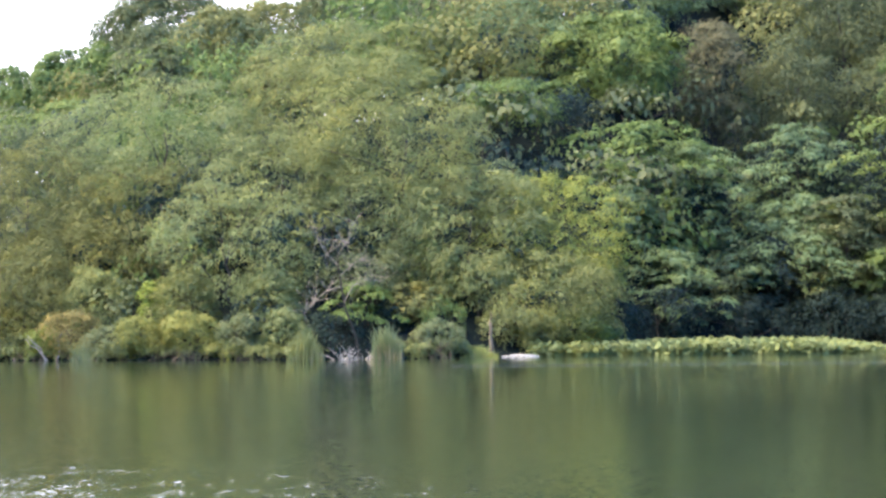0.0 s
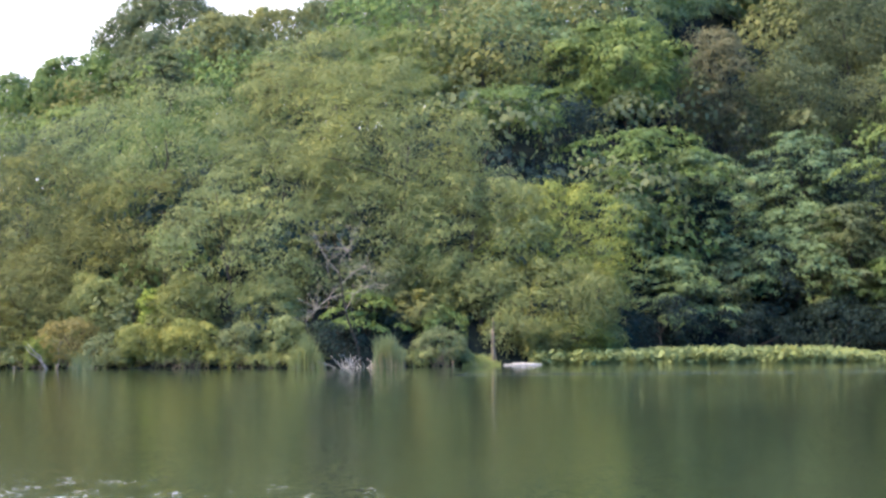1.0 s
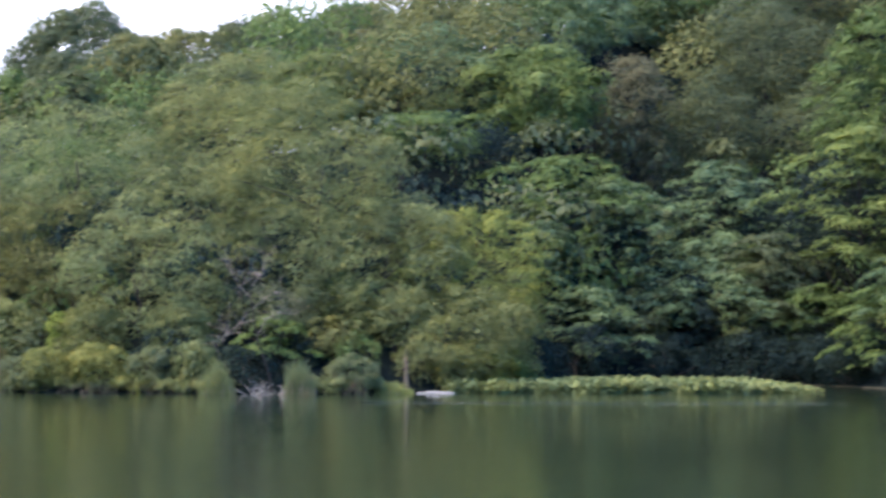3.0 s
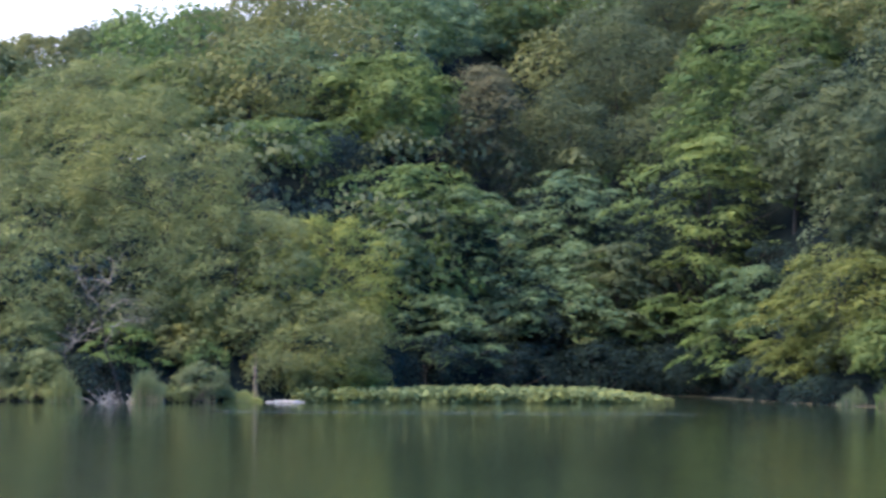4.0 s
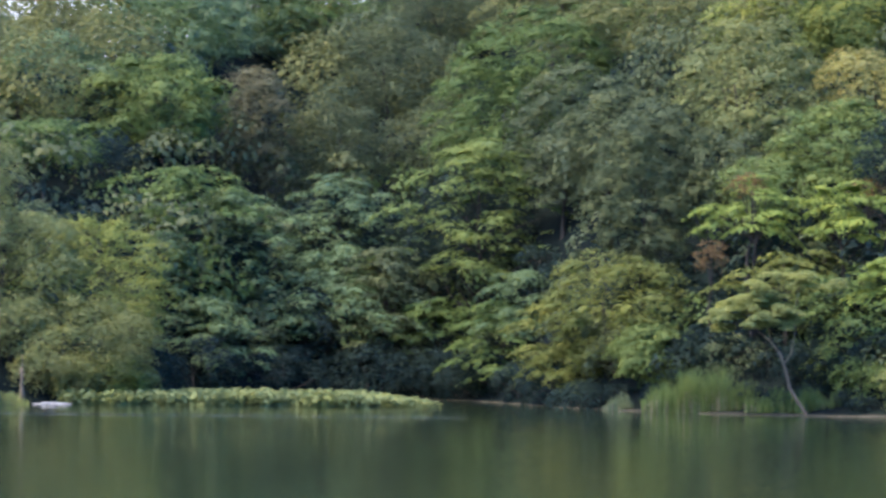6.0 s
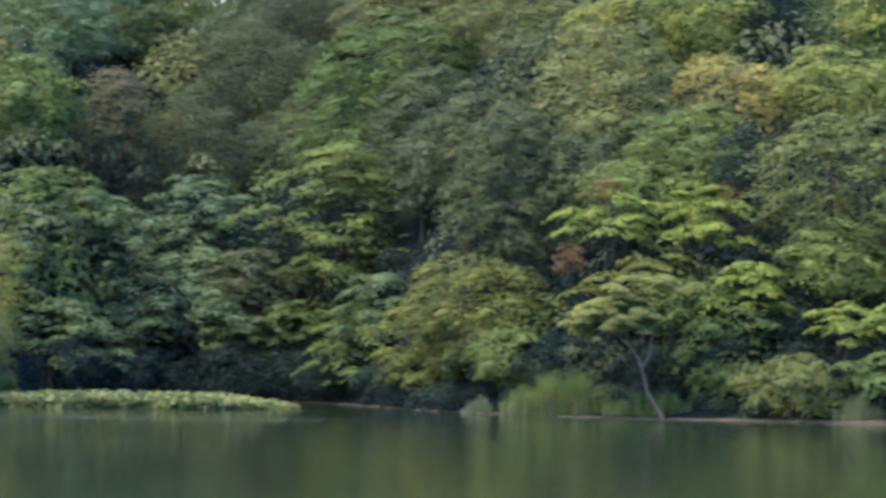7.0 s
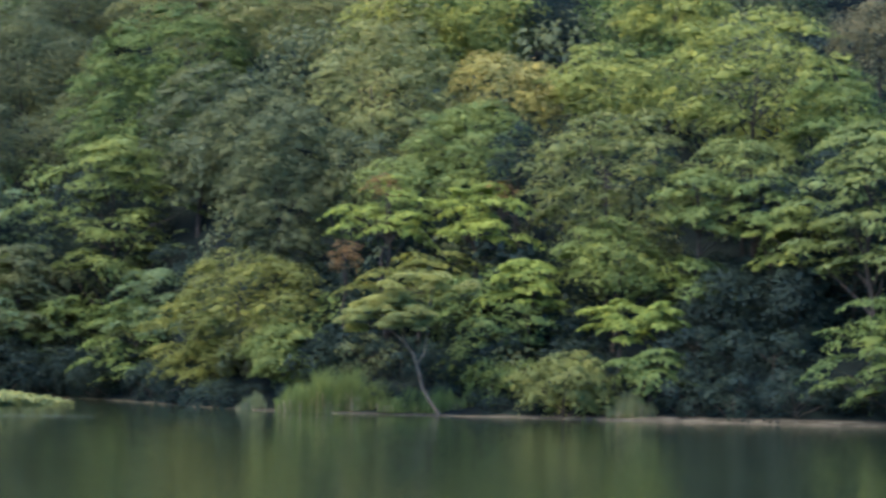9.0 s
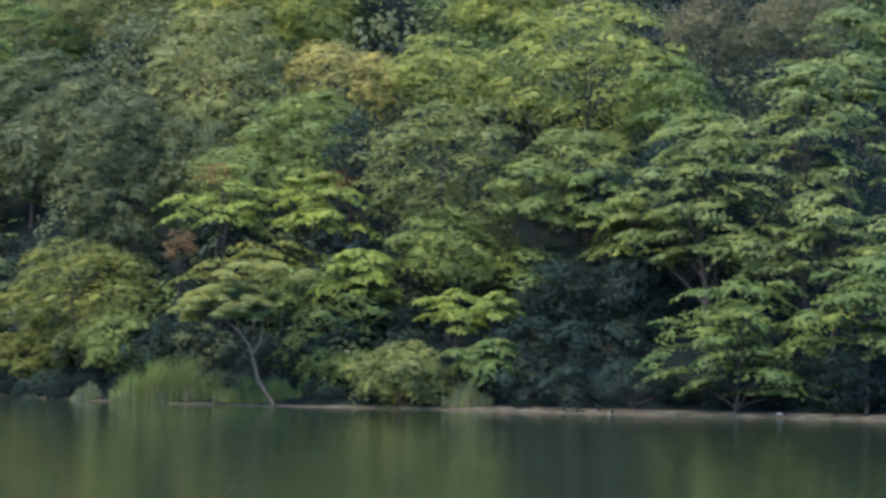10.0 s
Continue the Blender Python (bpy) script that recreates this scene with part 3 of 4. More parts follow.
tree("tree", "plate", "mid", -14.0, 151.9, 5.47, 7.27, 8.7, 4.0, "mid-green layered boughs behind the willow", "tree", 247)
tree("tree", "plate", "blue", -11.6, 153.5, 3.55, 3.75, 7.0, 6.5, "blue-green tree with flat layered boughs", "tree", 248)
tree("tree", "plate", "blue", -6.6, 159.6, 3.84, 5.00, 8.4, 6.2, "blue-green tree with flat layered boughs over the lotus bed", "tree", 249)
tree("tree", "plate", "blue", -7.7, 154.5, 1.52, 2.18, 11.4, 3.8, "blue-green low boughs over the lotus bed", "tree", 250)
tree("tree", "plate", "blue", -14.3, 148.0, 4.13, 4.33, 4.2, 3.5, "blue-green boughs behind the willow", "tree", 251)
tree("tree", "plate", "blue", -12.2, 146.5, 0.75, 0.95, 5.6, 3.9, "blue-green low boughs over the lotus bed", "tree", 252)
# these low boughs carry the shade under them as near-black leaf colour
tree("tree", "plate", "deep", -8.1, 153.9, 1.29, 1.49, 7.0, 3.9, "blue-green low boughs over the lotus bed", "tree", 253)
tree("tree", "plate", "dusk", -4.3, 153.8, 0.97, 1.50, 5.2, 6.0, "mid-green low boughs over the lotus bed", "tree", 254)
tree("tree", "round", "mid", -27.4, 177.1, 14.72, 15.57, 7.5, 3.6, "dull green broadleaf tree high on the slope", "tree", 255, thin=1.2)
tree("tree", "round", "moss", -32.1, 170.4, 11.95, 14.93, 7.3, 3.2, "mossy green broadleaf tree high on the slope", "tree", 256, thin=1.2)
tree("tree", "round", "blue", -14.3, 191.1, 19.96, 20.16, 10.2, 5.5, "blue-green broadleaf tree high on the slope", "tree", 257, thin=1.2)
tree("tree", "shelf", "fresh", 0.3, 155.2, 2.78, 5.08, 9.1, 7.8, "yellow-green tree with flat layered boughs", "tree", 258)
tree("tree", "shelf", "mid", -1.4, 153.7, 1.16, 1.36, 5.4, 3.6, "mid-green low boughs above the shore", "tree", 259)
tree("tree", "plate", "blue", -6.4, 155.6, 1.96, 2.16, 7.8, 5.1, "blue-green low boughs over the lotus bed", "tree", 260)
tree("tree", "plate", "blue", 2.4, 147.3, 2.28, 2.48, 4.6, 3.8, "blue-green boughs over the end of the cove", "tree", 261)
tree("tree", "round", "mid", 1.4, 161.9, 7.44, 10.66, 8.4, 7.6, "dull green broad tree on the slope", "tree", 262)
tree("tree", "round", "mid", 3.6, 161.3, 10.63, 13.85, 8.5, 6.7, "dull green broad tree high on the slope", "tree", 263, thin=1.2)
tree("tree", "round", "dusk", 6.5, 147.1, 7.39, 9.74, 6.2, 5.8, "mossy green broadleaf tree on the slope", "tree", 264)
tree("tree", "round", "mid", -9.6, 193.3, 18.61, 19.89, 9.5, 5.6, "dull green broadleaf tree high on the slope", "tree", 265, thin=1.3)
tree("tree", "cloud", "dusk", -2.6, 190.9, 17.23, 21.12, 9.2, 4.6, "dusky olive broadleaf tree high on the slope", "tree", 266, thin=1.3)
tree("shrub", "bushy", "dusk", 7.5, 138.9, 4.09, 5.07, 5.6, 8.8, "grey-green upright tree on the slope", "shrub", 267)
tree("tree", "round", "olive", 12.4, 142.7, 7.83, 10.36, 7.5, 7.8, "olive-green tall tree on the slope", "tree", 268)
tree("tree", "round", "straw", 18.0, 141.7, 8.79, 12.81, 6.6, 3.6, "pale straw-green tree crown on the slope", "tree", 269)
tree("tree", "round", "pale", 15.8, 152.9, 13.33, 16.40, 9.7, 4.6, "light green tree high on the slope", "tree", 270, thin=1.2)
# gap filler, shade in the leaf colour
tree("tree", "cloud", "deep", 21.2, 154.1, 15.19, 17.08, 4.9, 3.4, "shade-coloured tree filling a dark gap high on the slope", "tree", 271)
tree("tree", "round", "moss", 9.4, 158.7, 14.17, 16.81, 7.8, 5.1, "mossy green broadleaf tree high on the slope", "tree", 272, thin=1.2)
tree("tree", "round", "moss", 4.5, 168.4, 15.01, 18.06, 8.3, 5.2, "mossy green broadleaf tree high on the slope", "tree", 273, thin=1.2)
tree("tree", "dome", "fresh", 13.9, 135.0, 4.52, 7.48, 7.2, 4.5, "light green tree on the slope", "tree", 274)
tree("tree", "shelf", "lime", 11.9, 132.0, 2.65, 6.86, 4.6, 2.9, "lime-green tree with layered boughs", "tree", 275)
tree("tree", "shelf", "lime", 15.5, 130.1, 2.63, 6.62, 4.9, 2.9, "lime-green tree with layered boughs", "tree", 276)
tree("tree", "shelf", "bush", 13.0, 129.9, 1.93, 4.37, 5.7, 2.4, "green low boughs over the shore thicket", "tree", 277)
tree("tree", "dome", "mid", 15.8, 128.4, 1.92, 2.12, 6.3, 4.2, "mid-green tree with low boughs", "tree", 278)
tree("tree", "dome", "bush", 6.2, 134.5, 1.28, 1.75, 7.3, 5.4, "yellow-green bushy tree behind the shore", "tree", 279)
tree("tree", "shelf", "bush", 4.2, 137.9, 0.65, 1.74, 5.9, 2.9, "yellow-green bushy boughs at the shore", "tree", 280)
tree("shrub", "bushy", "bush", 4.3, 136.9, 0.36, 0.56, 5.2, 2.5, "yellow-green bushy shrub at the shore", "shrub", 281)
tree("shrub", "shrub", "rust", 9.9, 130.8, 1.53, 5.99, 1.5, 1.1, "small rust-coloured dead spray of leaves", "shrub", 282, thin=0.5)
tree("shrub", "shrub", "rust", 11.6, 131.7, 2.46, 8.97, 1.3, 1.0, "small rust-coloured dead spray of leaves", "shrub", 283, thin=0.4)
tree("shrub", "shrub", "rust", 16.5, 131.4, 3.49, 8.90, 1.2, 1.0, "small rust-coloured dead spray of leaves", "shrub", 284, thin=0.4)
tree("shrub", "bushy", "fresh", 7.4, 132.1, 0.79, 0.99, 3.8, 3.1, "bright green shrub at the silt shore", "shrub", 285)
# cove-end shrubs coloured near-black where the boughs above would shade
tree("tree", "cloud", "deep", 0.5, 148.9, -0.02, 0.18, 4.1, 1.9, "shade-coloured shrub at the end of the cove", "tree", 286)
tree("tree", "cloud", "deep", 3.6, 138.1, -0.02, 0.27, 3.7, 1.7, "shade-coloured shrub at the end of the cove", "tree", 287)
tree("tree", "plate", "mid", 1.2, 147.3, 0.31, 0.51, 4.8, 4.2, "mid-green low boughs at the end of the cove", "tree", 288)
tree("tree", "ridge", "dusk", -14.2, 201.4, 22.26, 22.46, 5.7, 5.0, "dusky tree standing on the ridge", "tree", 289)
tree("tree", "cloud", "deep", -0.4, 149.8, -0.02, 0.18, 2.2, 1.2, "shade-coloured shrub at the end of the cove", "tree", 290)
tree("tree", "cloud", "deep", 2.1, 143.0, -0.02, 0.18, 2.3, 1.7, "shade-coloured shrub at the end of the cove", "tree", 291)
tree("tree", "cloud", "deep", 5.0, 133.5, -0.03, 0.12, 3.5, 1.0, "shade-coloured shrub at the end of the cove", "tree", 292)
# sparse gap filler with the shade in its leaf colour
tree("tree", "cloud", "deep", 17.3, 132.1, 4.06, 9.40, 2.6, 2.8, "sparse shade-coloured tree filling a dark gap on the slope", "tree", 293, thin=0.7)
tree("tree", "dome", "light", 20.7, 129.3, 3.61, 6.86, 7.7, 6.1, "green tree with layered boughs", "tree", 294)
tree("tree", "round", "pale", 22.2, 137.5, 7.87, 12.66, 6.2, 4.0, "pale green broadleaf tree high on the slope", "tree", 295)
tree("tree", "round", "pale", 27.6, 132.7, 6.84, 11.07, 9.5, 6.9, "broad light green tree high on the slope", "tree", 296)
tree("tree", "round", "pale", 26.1, 145.5, 12.47, 16.90, 7.1, 4.1, "pale green broadleaf tree high on the slope", "tree", 297, thin=1.2)
tree("tree", "cloud", "brown", 33.2, 133.9, 8.65, 14.62, 4.2, 3.8, "bronze-tinged tree high on the slope", "tree", 298)
tree("tree", "cloud", "brown", 37.5, 135.1, 10.01, 14.97, 5.1, 3.9, "bronze-tinged tree high on the slope", "tree", 299)
tree("tree", "shelf", "sage", 30.0, 121.5, 2.03, 5.27, 7.1, 6.8, "sage-green tree with layered boughs", "tree", 300)
tree("tree", "shelf", "sage", 34.1, 121.5, 2.93, 8.29, 7.9, 5.9, "sage-green tree with layered boughs", "tree", 301)
tree("tree", "shelf", "sage", 37.5, 126.1, 5.73, 12.10, 6.1, 4.7, "sage-green tree with layered boughs on the slope", "tree", 302)
tree("tree", "shelf", "sage", 34.3, 118.4, 1.49, 5.03, 6.8, 3.7, "sage-green tree with layered boughs", "tree", 303)
tree("tree", "shelf", "mid", 30.1, 116.8, 0.05, 0.32, 7.5, 5.0, "mid-green boughs sweeping down to the silt shore", "tree", 304)
tree("tree", "shelf", "mid", 34.7, 115.2, 0.09, 1.88, 6.0, 4.2, "mid-green low boughs over the shore", "tree", 305)
tree("tree", "shelf", "fresh", 24.0, 126.5, 3.10, 7.16, 4.4, 3.2, "yellow-green layered boughs beside a dark hollow", "tree", 306)
tree("tree", "shelf", "fresh", 27.7, 124.1, 2.79, 5.68, 4.4, 3.3, "green layered boughs beside a dark hollow", "tree", 307)
tree("tree", "shelf", "mid", 23.6, 126.8, 3.11, 4.28, 4.5, 2.5, "mid-green boughs reaching out over the hollow", "tree", 308)
tree("tree", "plate", "lime", 20.4, 124.5, 1.23, 3.15, 2.7, 1.6, "lime-green spray of low boughs", "tree", 309)
tree("tree", "plate", "lime", 22.0, 123.6, 1.22, 3.57, 1.8, 1.0, "lime-green spray of low boughs", "tree", 310)
tree("tree", "shelf", "lime", 17.1, 127.2, 1.69, 4.40, 2.9, 2.1, "lime-green spray of low boughs", "tree", 311)
tree("tree", "dome", "fresh", 20.7, 127.3, 2.66, 4.75, 5.8, 3.6, "green tree with low boughs over the shore", "tree", 312)
# foliage added in the hollow, its shade put into the near-black leaf colour
tree("tree", "plate", "deep", 26.1, 127.4, 4.01, 4.21, 6.2, 2.4, "shade-coloured boughs deep in the hollow", "tree", 313)
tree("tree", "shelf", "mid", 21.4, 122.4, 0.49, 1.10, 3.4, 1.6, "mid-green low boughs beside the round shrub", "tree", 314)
tree("tree", "cloud", "deep", 35.1, 116.6, 0.75, 0.95, 5.1, 1.5, "shade-coloured low thicket behind the silt shore", "tree", 315)
tree("tree", "cloud", "deep", 24.9, 130.1, 4.98, 5.18, 3.5, 1.7, "shade-coloured tree deep in the hollow", "tree", 316)
tree("tree", "cloud", "deep", 27.8, 128.6, 4.93, 5.13, 4.3, 1.3, "shade-coloured tree deep in the hollow", "tree", 317)
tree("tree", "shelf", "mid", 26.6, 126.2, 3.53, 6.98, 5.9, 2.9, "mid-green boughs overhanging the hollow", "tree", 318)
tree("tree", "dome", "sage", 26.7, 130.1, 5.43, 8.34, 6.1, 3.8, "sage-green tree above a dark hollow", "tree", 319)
tree("tree", "cloud", "deep", 26.8, 128.1, 4.47, 7.03, 4.5, 3.2, "shade-coloured tree above the hollow", "tree", 320)
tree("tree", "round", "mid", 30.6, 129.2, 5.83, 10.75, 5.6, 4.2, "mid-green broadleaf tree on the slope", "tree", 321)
# backing trees, near-black so the gaps between boughs look shaded
tree("tree", "cloud", "deep", 30.3, 125.3, 3.93, 5.59, 6.2, 6.0, "shade-coloured tree behind the layered boughs", "tree", 322)
tree("tree", "cloud", "deep", 35.1, 123.1, 3.86, 5.18, 7.4, 5.9, "shade-coloured tree behind the layered boughs", "tree", 323)
tree("tree", "cloud", "deep", 15.4, 129.1, 2.15, 2.35, 3.9, 2.7, "shade-coloured thicket behind the leaning tree", "tree", 324)
# the same dark backing, shade in its leaf colour, behind the boughs over the cove
tree("tree", "cloud", "deep", -6.7, 161.6, 4.77, 4.97, 6.9, 5.9, "shade-coloured tree behind the layered boughs", "tree", 325)
tree("tree", "cloud", "deep", -0.0, 159.6, 4.66, 4.86, 9.2, 6.5, "shade-coloured tree behind the layered boughs", "tree", 326)
tree("tree", "cloud", "deep", -12.9, 154.8, 5.43, 5.63, 6.5, 3.6, "shade-coloured tree behind the layered boughs", "tree", 327)
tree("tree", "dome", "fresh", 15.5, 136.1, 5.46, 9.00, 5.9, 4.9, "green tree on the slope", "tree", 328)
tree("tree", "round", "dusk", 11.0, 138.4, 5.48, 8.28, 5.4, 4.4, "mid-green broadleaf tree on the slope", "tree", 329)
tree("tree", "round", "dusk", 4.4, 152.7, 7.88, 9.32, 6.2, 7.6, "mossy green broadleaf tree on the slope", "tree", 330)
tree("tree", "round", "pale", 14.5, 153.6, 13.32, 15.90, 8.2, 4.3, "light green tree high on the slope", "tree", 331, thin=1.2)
# more near-black fill: leaf colour in place of shade in the hollow
tree("tree", "cloud", "deep", 23.7, 126.2, 2.87, 3.07, 3.9, 1.2, "shade-coloured thicket deep in the hollow", "tree", 332)
tree("tree", "cloud", "deep", 26.8, 124.6, 2.81, 0.42, 4.6, 3.4, "shade-coloured thicket deep in the hollow", "tree", 333)
tree("tree", "cloud", "deep", 24.8, 125.1, 2.61, 2.81, 4.4, 3.5, "shade-coloured tree deep in the hollow", "tree", 334)
tree("tree", "cloud", "deep", 27.3, 123.9, 2.56, 2.76, 3.6, 3.6, "shade-coloured tree deep in the hollow", "tree", 335)
tree("tree", "cloud", "deep", 22.6, 121.2, 0.17, 0.37, 2.9, 1.6, "shade-coloured shrub low in the hollow", "tree", 336)
tree("tree", "cloud", "deep", 24.4, 120.0, 0.07, 0.27, 2.8, 1.5, "shade-coloured shrub low in the hollow", "tree", 337)
tree("tree", "cloud", "deep", 26.6, 119.1, 0.10, 0.30, 3.3, 1.7, "shade-coloured shrub low in the hollow", "tree", 338)
tree("tree", "cloud", "deep", 23.5, 123.4, 1.49, 1.69, 3.5, 2.1, "shade-coloured shrub in the hollow", "tree", 339)
tree("tree", "cloud", "deep", 26.2, 122.0, 1.43, 1.63, 4.2, 2.1, "shade-coloured shrub in the hollow", "tree", 340)
tree("tree", "plate", "mid", -24.2, 131.4, 1.01, 1.21, 3.4, 2.2, "mid-green sprays under the dead tree", "tree", 341)
tree("shrub", "bushy", "moss", -22.1, 132.4, 1.39, 1.59, 2.6, 1.7, "mossy green shrub behind the reeds", "shrub", 342)
tree("tree", "ridge", "mid", -47.0, 173.4, 7.93, 12.84, 4.3, 4.7, "green tree on the falling ridge", "tree", 343)
# backing thicket with shade as leaf colour
tree("tree", "cloud", "deep", 16.2, 127.2, 1.45, 1.65, 1.9, 2.0, "shade-coloured thicket behind the leaning tree", "tree", 344)

# shrubs along the water and on the lower slope
tree("shrub", "shrub", "moss", -40.3, 133.6, 0.59, 0.12, 4.5, 4.7, "olive-green shrub at the water's edge", "shrub", 20)
tree("shrub", "shrub", "amber", -37.7, 132.2, 0.12, 0.12, 3.5, 2.3, "amber-tinged shrub hanging over the water", "shrub", 21)
tree("shrub", "shrub", "grey", -35.3, 131.5, 0.10, 0.12, 3.2, 1.4, "grey-green shrub hanging over the water", "shrub", 22)
tree("shrub", "shrub", "yellow", -34.1, 130.9, 0.01, 0.12, 2.9, 2.0, "yellow-green shrub hanging over the water", "shrub", 23)
tree("shrub", "shrub", "yellow", -31.8, 130.4, 0.03, 0.12, 3.1, 2.2, "yellow-green shrub hanging over the water", "shrub", 24)
tree("shrub", "shrub", "grey", -29.5, 130.0, 0.11, 0.12, 2.6, 2.1, "grey-green shrub hanging over the water", "shrub", 25)
tree("shrub", "shrub", "willow", -27.5, 129.7, 0.18, 0.12, 2.6, 2.3, "green shrub hanging over the water", "shrub", 26)
tree("shrub", "shrub", "fresh", -39.0, 132.1, -0.01, 0.12, 1.6, 1.4, "small bright green bush at the waterline", "shrub", 27)
tree("shrub", "shrub", "lime", -34.2, 132.7, 0.80, 1.76, 1.2, 1.7, "small lime-green spray of young leaves", "shrub", 28)
tree("shrub", "shrub", "grey", -20.9, 130.5, 0.09, 0.12, 2.3, 1.5, "grey-green twiggy shrub beside the reeds", "shrub", 29)
tree("shrub", "shrub", "grey", -18.1, 134.2, 0.68, 0.12, 4.1, 2.2, "grey-green twiggy shrub behind the float", "shrub", 30)
tree("shrub", "shrub", "pale", -15.6, 135.7, -0.02, 0.12, 3.8, 2.1, "olive-green shrub beside the lotus bed", "shrub", 31)
tree("shrub", "shrub", "dusk", -40.1, 133.0, 0.24, 0.12, 3.2, 1.0, "dusky low shrub at the waterline", "shrub", 32)
# hollow's shade given by near-black leaves
tree("shrub", "shrub", "deep", -23.5, 132.3, 1.46, 0.12, 2.9, 2.5, "shade-coloured undergrowth in the hollow of the thicket", "shrub", 33)
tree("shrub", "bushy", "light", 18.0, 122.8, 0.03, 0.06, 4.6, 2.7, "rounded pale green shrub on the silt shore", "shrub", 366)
# these two shrubs also take near-black leaves in place of shade
tree("shrub", "shrub", "deep", 9.3, 131.7, 1.69, 1.68, 3.3, 2.1, "shade-coloured shrub behind the reeds", "shrub", 77)
tree("shrub", "shrub", "deep", 14.9, 129.1, 2.05, 1.86, 3.3, 2.1, "shade-coloured low shrub behind the leaning tree", "shrub", 79)
# leaf colour again dark for shade
tree("shrub", "shrub", "deep", 0.8, 148.0, 0.04, 0.12, 3.4, 2.9, "shade-coloured shrub at the end of the cove", "shrub", 91)
tree("shrub", "shrub", "willow", -37.0, 134.0, 1.08, 0.25, 3.7, 4.1, "green bushy shrub behind the amber one", "shrub", 118)
tree("shrub", "shrub", "olive", -32.6, 132.6, 0.97, 0.25, 3.7, 3.9, "olive-green bushy shrub above the yellow ones", "shrub", 119)
tree("shrub", "shrub", "willow", -28.6, 131.5, 1.00, 0.25, 3.6, 4.1, "green bushy shrub beside the dead tree", "shrub", 120)
tree("shrub", "shrub", "olive", -17.1, 134.0, 0.00, 0.12, 2.7, 1.8, "olive-green shrub behind the float", "shrub", 121)
tree("shrub", "shrub", "yellow", -14.6, 137.9, -0.03, 0.12, 1.9, 1.7, "yellow-green shrub at the edge of the lotus bed", "shrub", 122)

# ---- wood on the slope behind: understory between the large trees, taller trees up to the ridge ----
rng = np.random.default_rng(5)
# mostly dark leaf colours, putting shade into the gaps between the large crowns
SHADE_TINTS = ("deep", "dusk", "deep", "mid", "deep", "dusk")
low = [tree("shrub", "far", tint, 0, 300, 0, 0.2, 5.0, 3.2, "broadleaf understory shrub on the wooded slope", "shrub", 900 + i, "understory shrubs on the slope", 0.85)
       for i, tint in enumerate(SHADE_TINTS)]
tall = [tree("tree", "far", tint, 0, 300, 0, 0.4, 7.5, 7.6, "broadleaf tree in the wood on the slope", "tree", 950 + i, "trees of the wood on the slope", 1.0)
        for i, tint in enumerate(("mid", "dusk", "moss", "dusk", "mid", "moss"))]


# deep and dusk leaves stand in for shade at the foot of the slope
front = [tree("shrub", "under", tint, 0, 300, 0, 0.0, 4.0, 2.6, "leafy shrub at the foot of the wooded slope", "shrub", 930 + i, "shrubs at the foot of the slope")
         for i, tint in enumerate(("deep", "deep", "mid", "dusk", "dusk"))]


def scatter(protos, d0, d1, step, lo, hi):
    used = {i for i, p in enumerate(protos) if p.location.y < 299}
    d = d0
    while d < d1:
        x = -58.0
        while x < 62:
            px, pd = x + rng.uniform(-0.4, 0.4) * step, d + rng.uniform(-0.4, 0.4) * step
            x += step
            py = float(shore(px)) + float(np.interp(px, FLAT_X, FLAT_W)) + pd
            if abs(math.degrees(math.atan2(px, py))) > 18.5 or (20.6 < px < 27.6 and pd < 9.5):
                continue
            i = int(rng.integers(len(protos))) if px < 17 else int(rng.integers(2))
            s = rng.uniform(lo, hi)
            m = pose(px, py, float(height(px, py)) - 0.1, 0, 0, rng.uniform(0, 360))
            if i in used:
                ob = copy_thing(protos[i], m)
            else:
                ob, protos[i].matrix_basis = protos[i], m
                used.add(i)
            ob.scale = (s, s, s * rng.uniform(0.9, 1.15))
        d += step * 0.9


scatter(front, 1.8, 9.5, 4.0, 0.6, 0.95)
scatter(low, 6.0, 34, 5.4, 0.95, 1.45)
scatter(tall, 27, 80, 8.2, 0.8, 1.1)

# near-black shrubs only, shade as leaf colour along the right bank
for i in range(16):
    px = 17.5 + 1.2 * i + rng.uniform(-0.4, 0.4)
    if 20.6 < px < 27.6:
        continue
    py = float(shore(px)) + float(np.interp(px, FLAT_X, FLAT_W)) + rng.uniform(0.4, 2.2)
    ob = copy_thing(front[i % 2], pose(px, py, float(height(px, py)) - 0.1, 0, 0, rng.uniform(0, 360)))
    ob.scale = (0.55, 0.55, rng.uniform(0.4, 0.65))

# undergrowth filling the slope behind the leaning tree, leaves dark in place of shade
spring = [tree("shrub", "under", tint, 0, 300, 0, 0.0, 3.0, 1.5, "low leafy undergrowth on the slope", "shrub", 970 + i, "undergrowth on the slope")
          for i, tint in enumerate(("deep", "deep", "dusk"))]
taken = set()
for i in range(44):
    px, pd = rng.uniform(3, 25), rng.uniform(2.4, 13.0)
    if px > 17 and pd < 5 or 20.6 < px < 27.6 and pd < 9.5:
        continue
    py = float(shore(px)) + float(np.interp(px, FLAT_X, FLAT_W)) + pd
    j = int(rng.integers(3))
    m = pose(px, py, float(height(px, py)) - 0.1, 0, 0, rng.uniform(0, 360))
    if j in taken:
        copy_thing(spring[j], m)
    else:
        spring[j].matrix_basis = m
        taken.add(j)

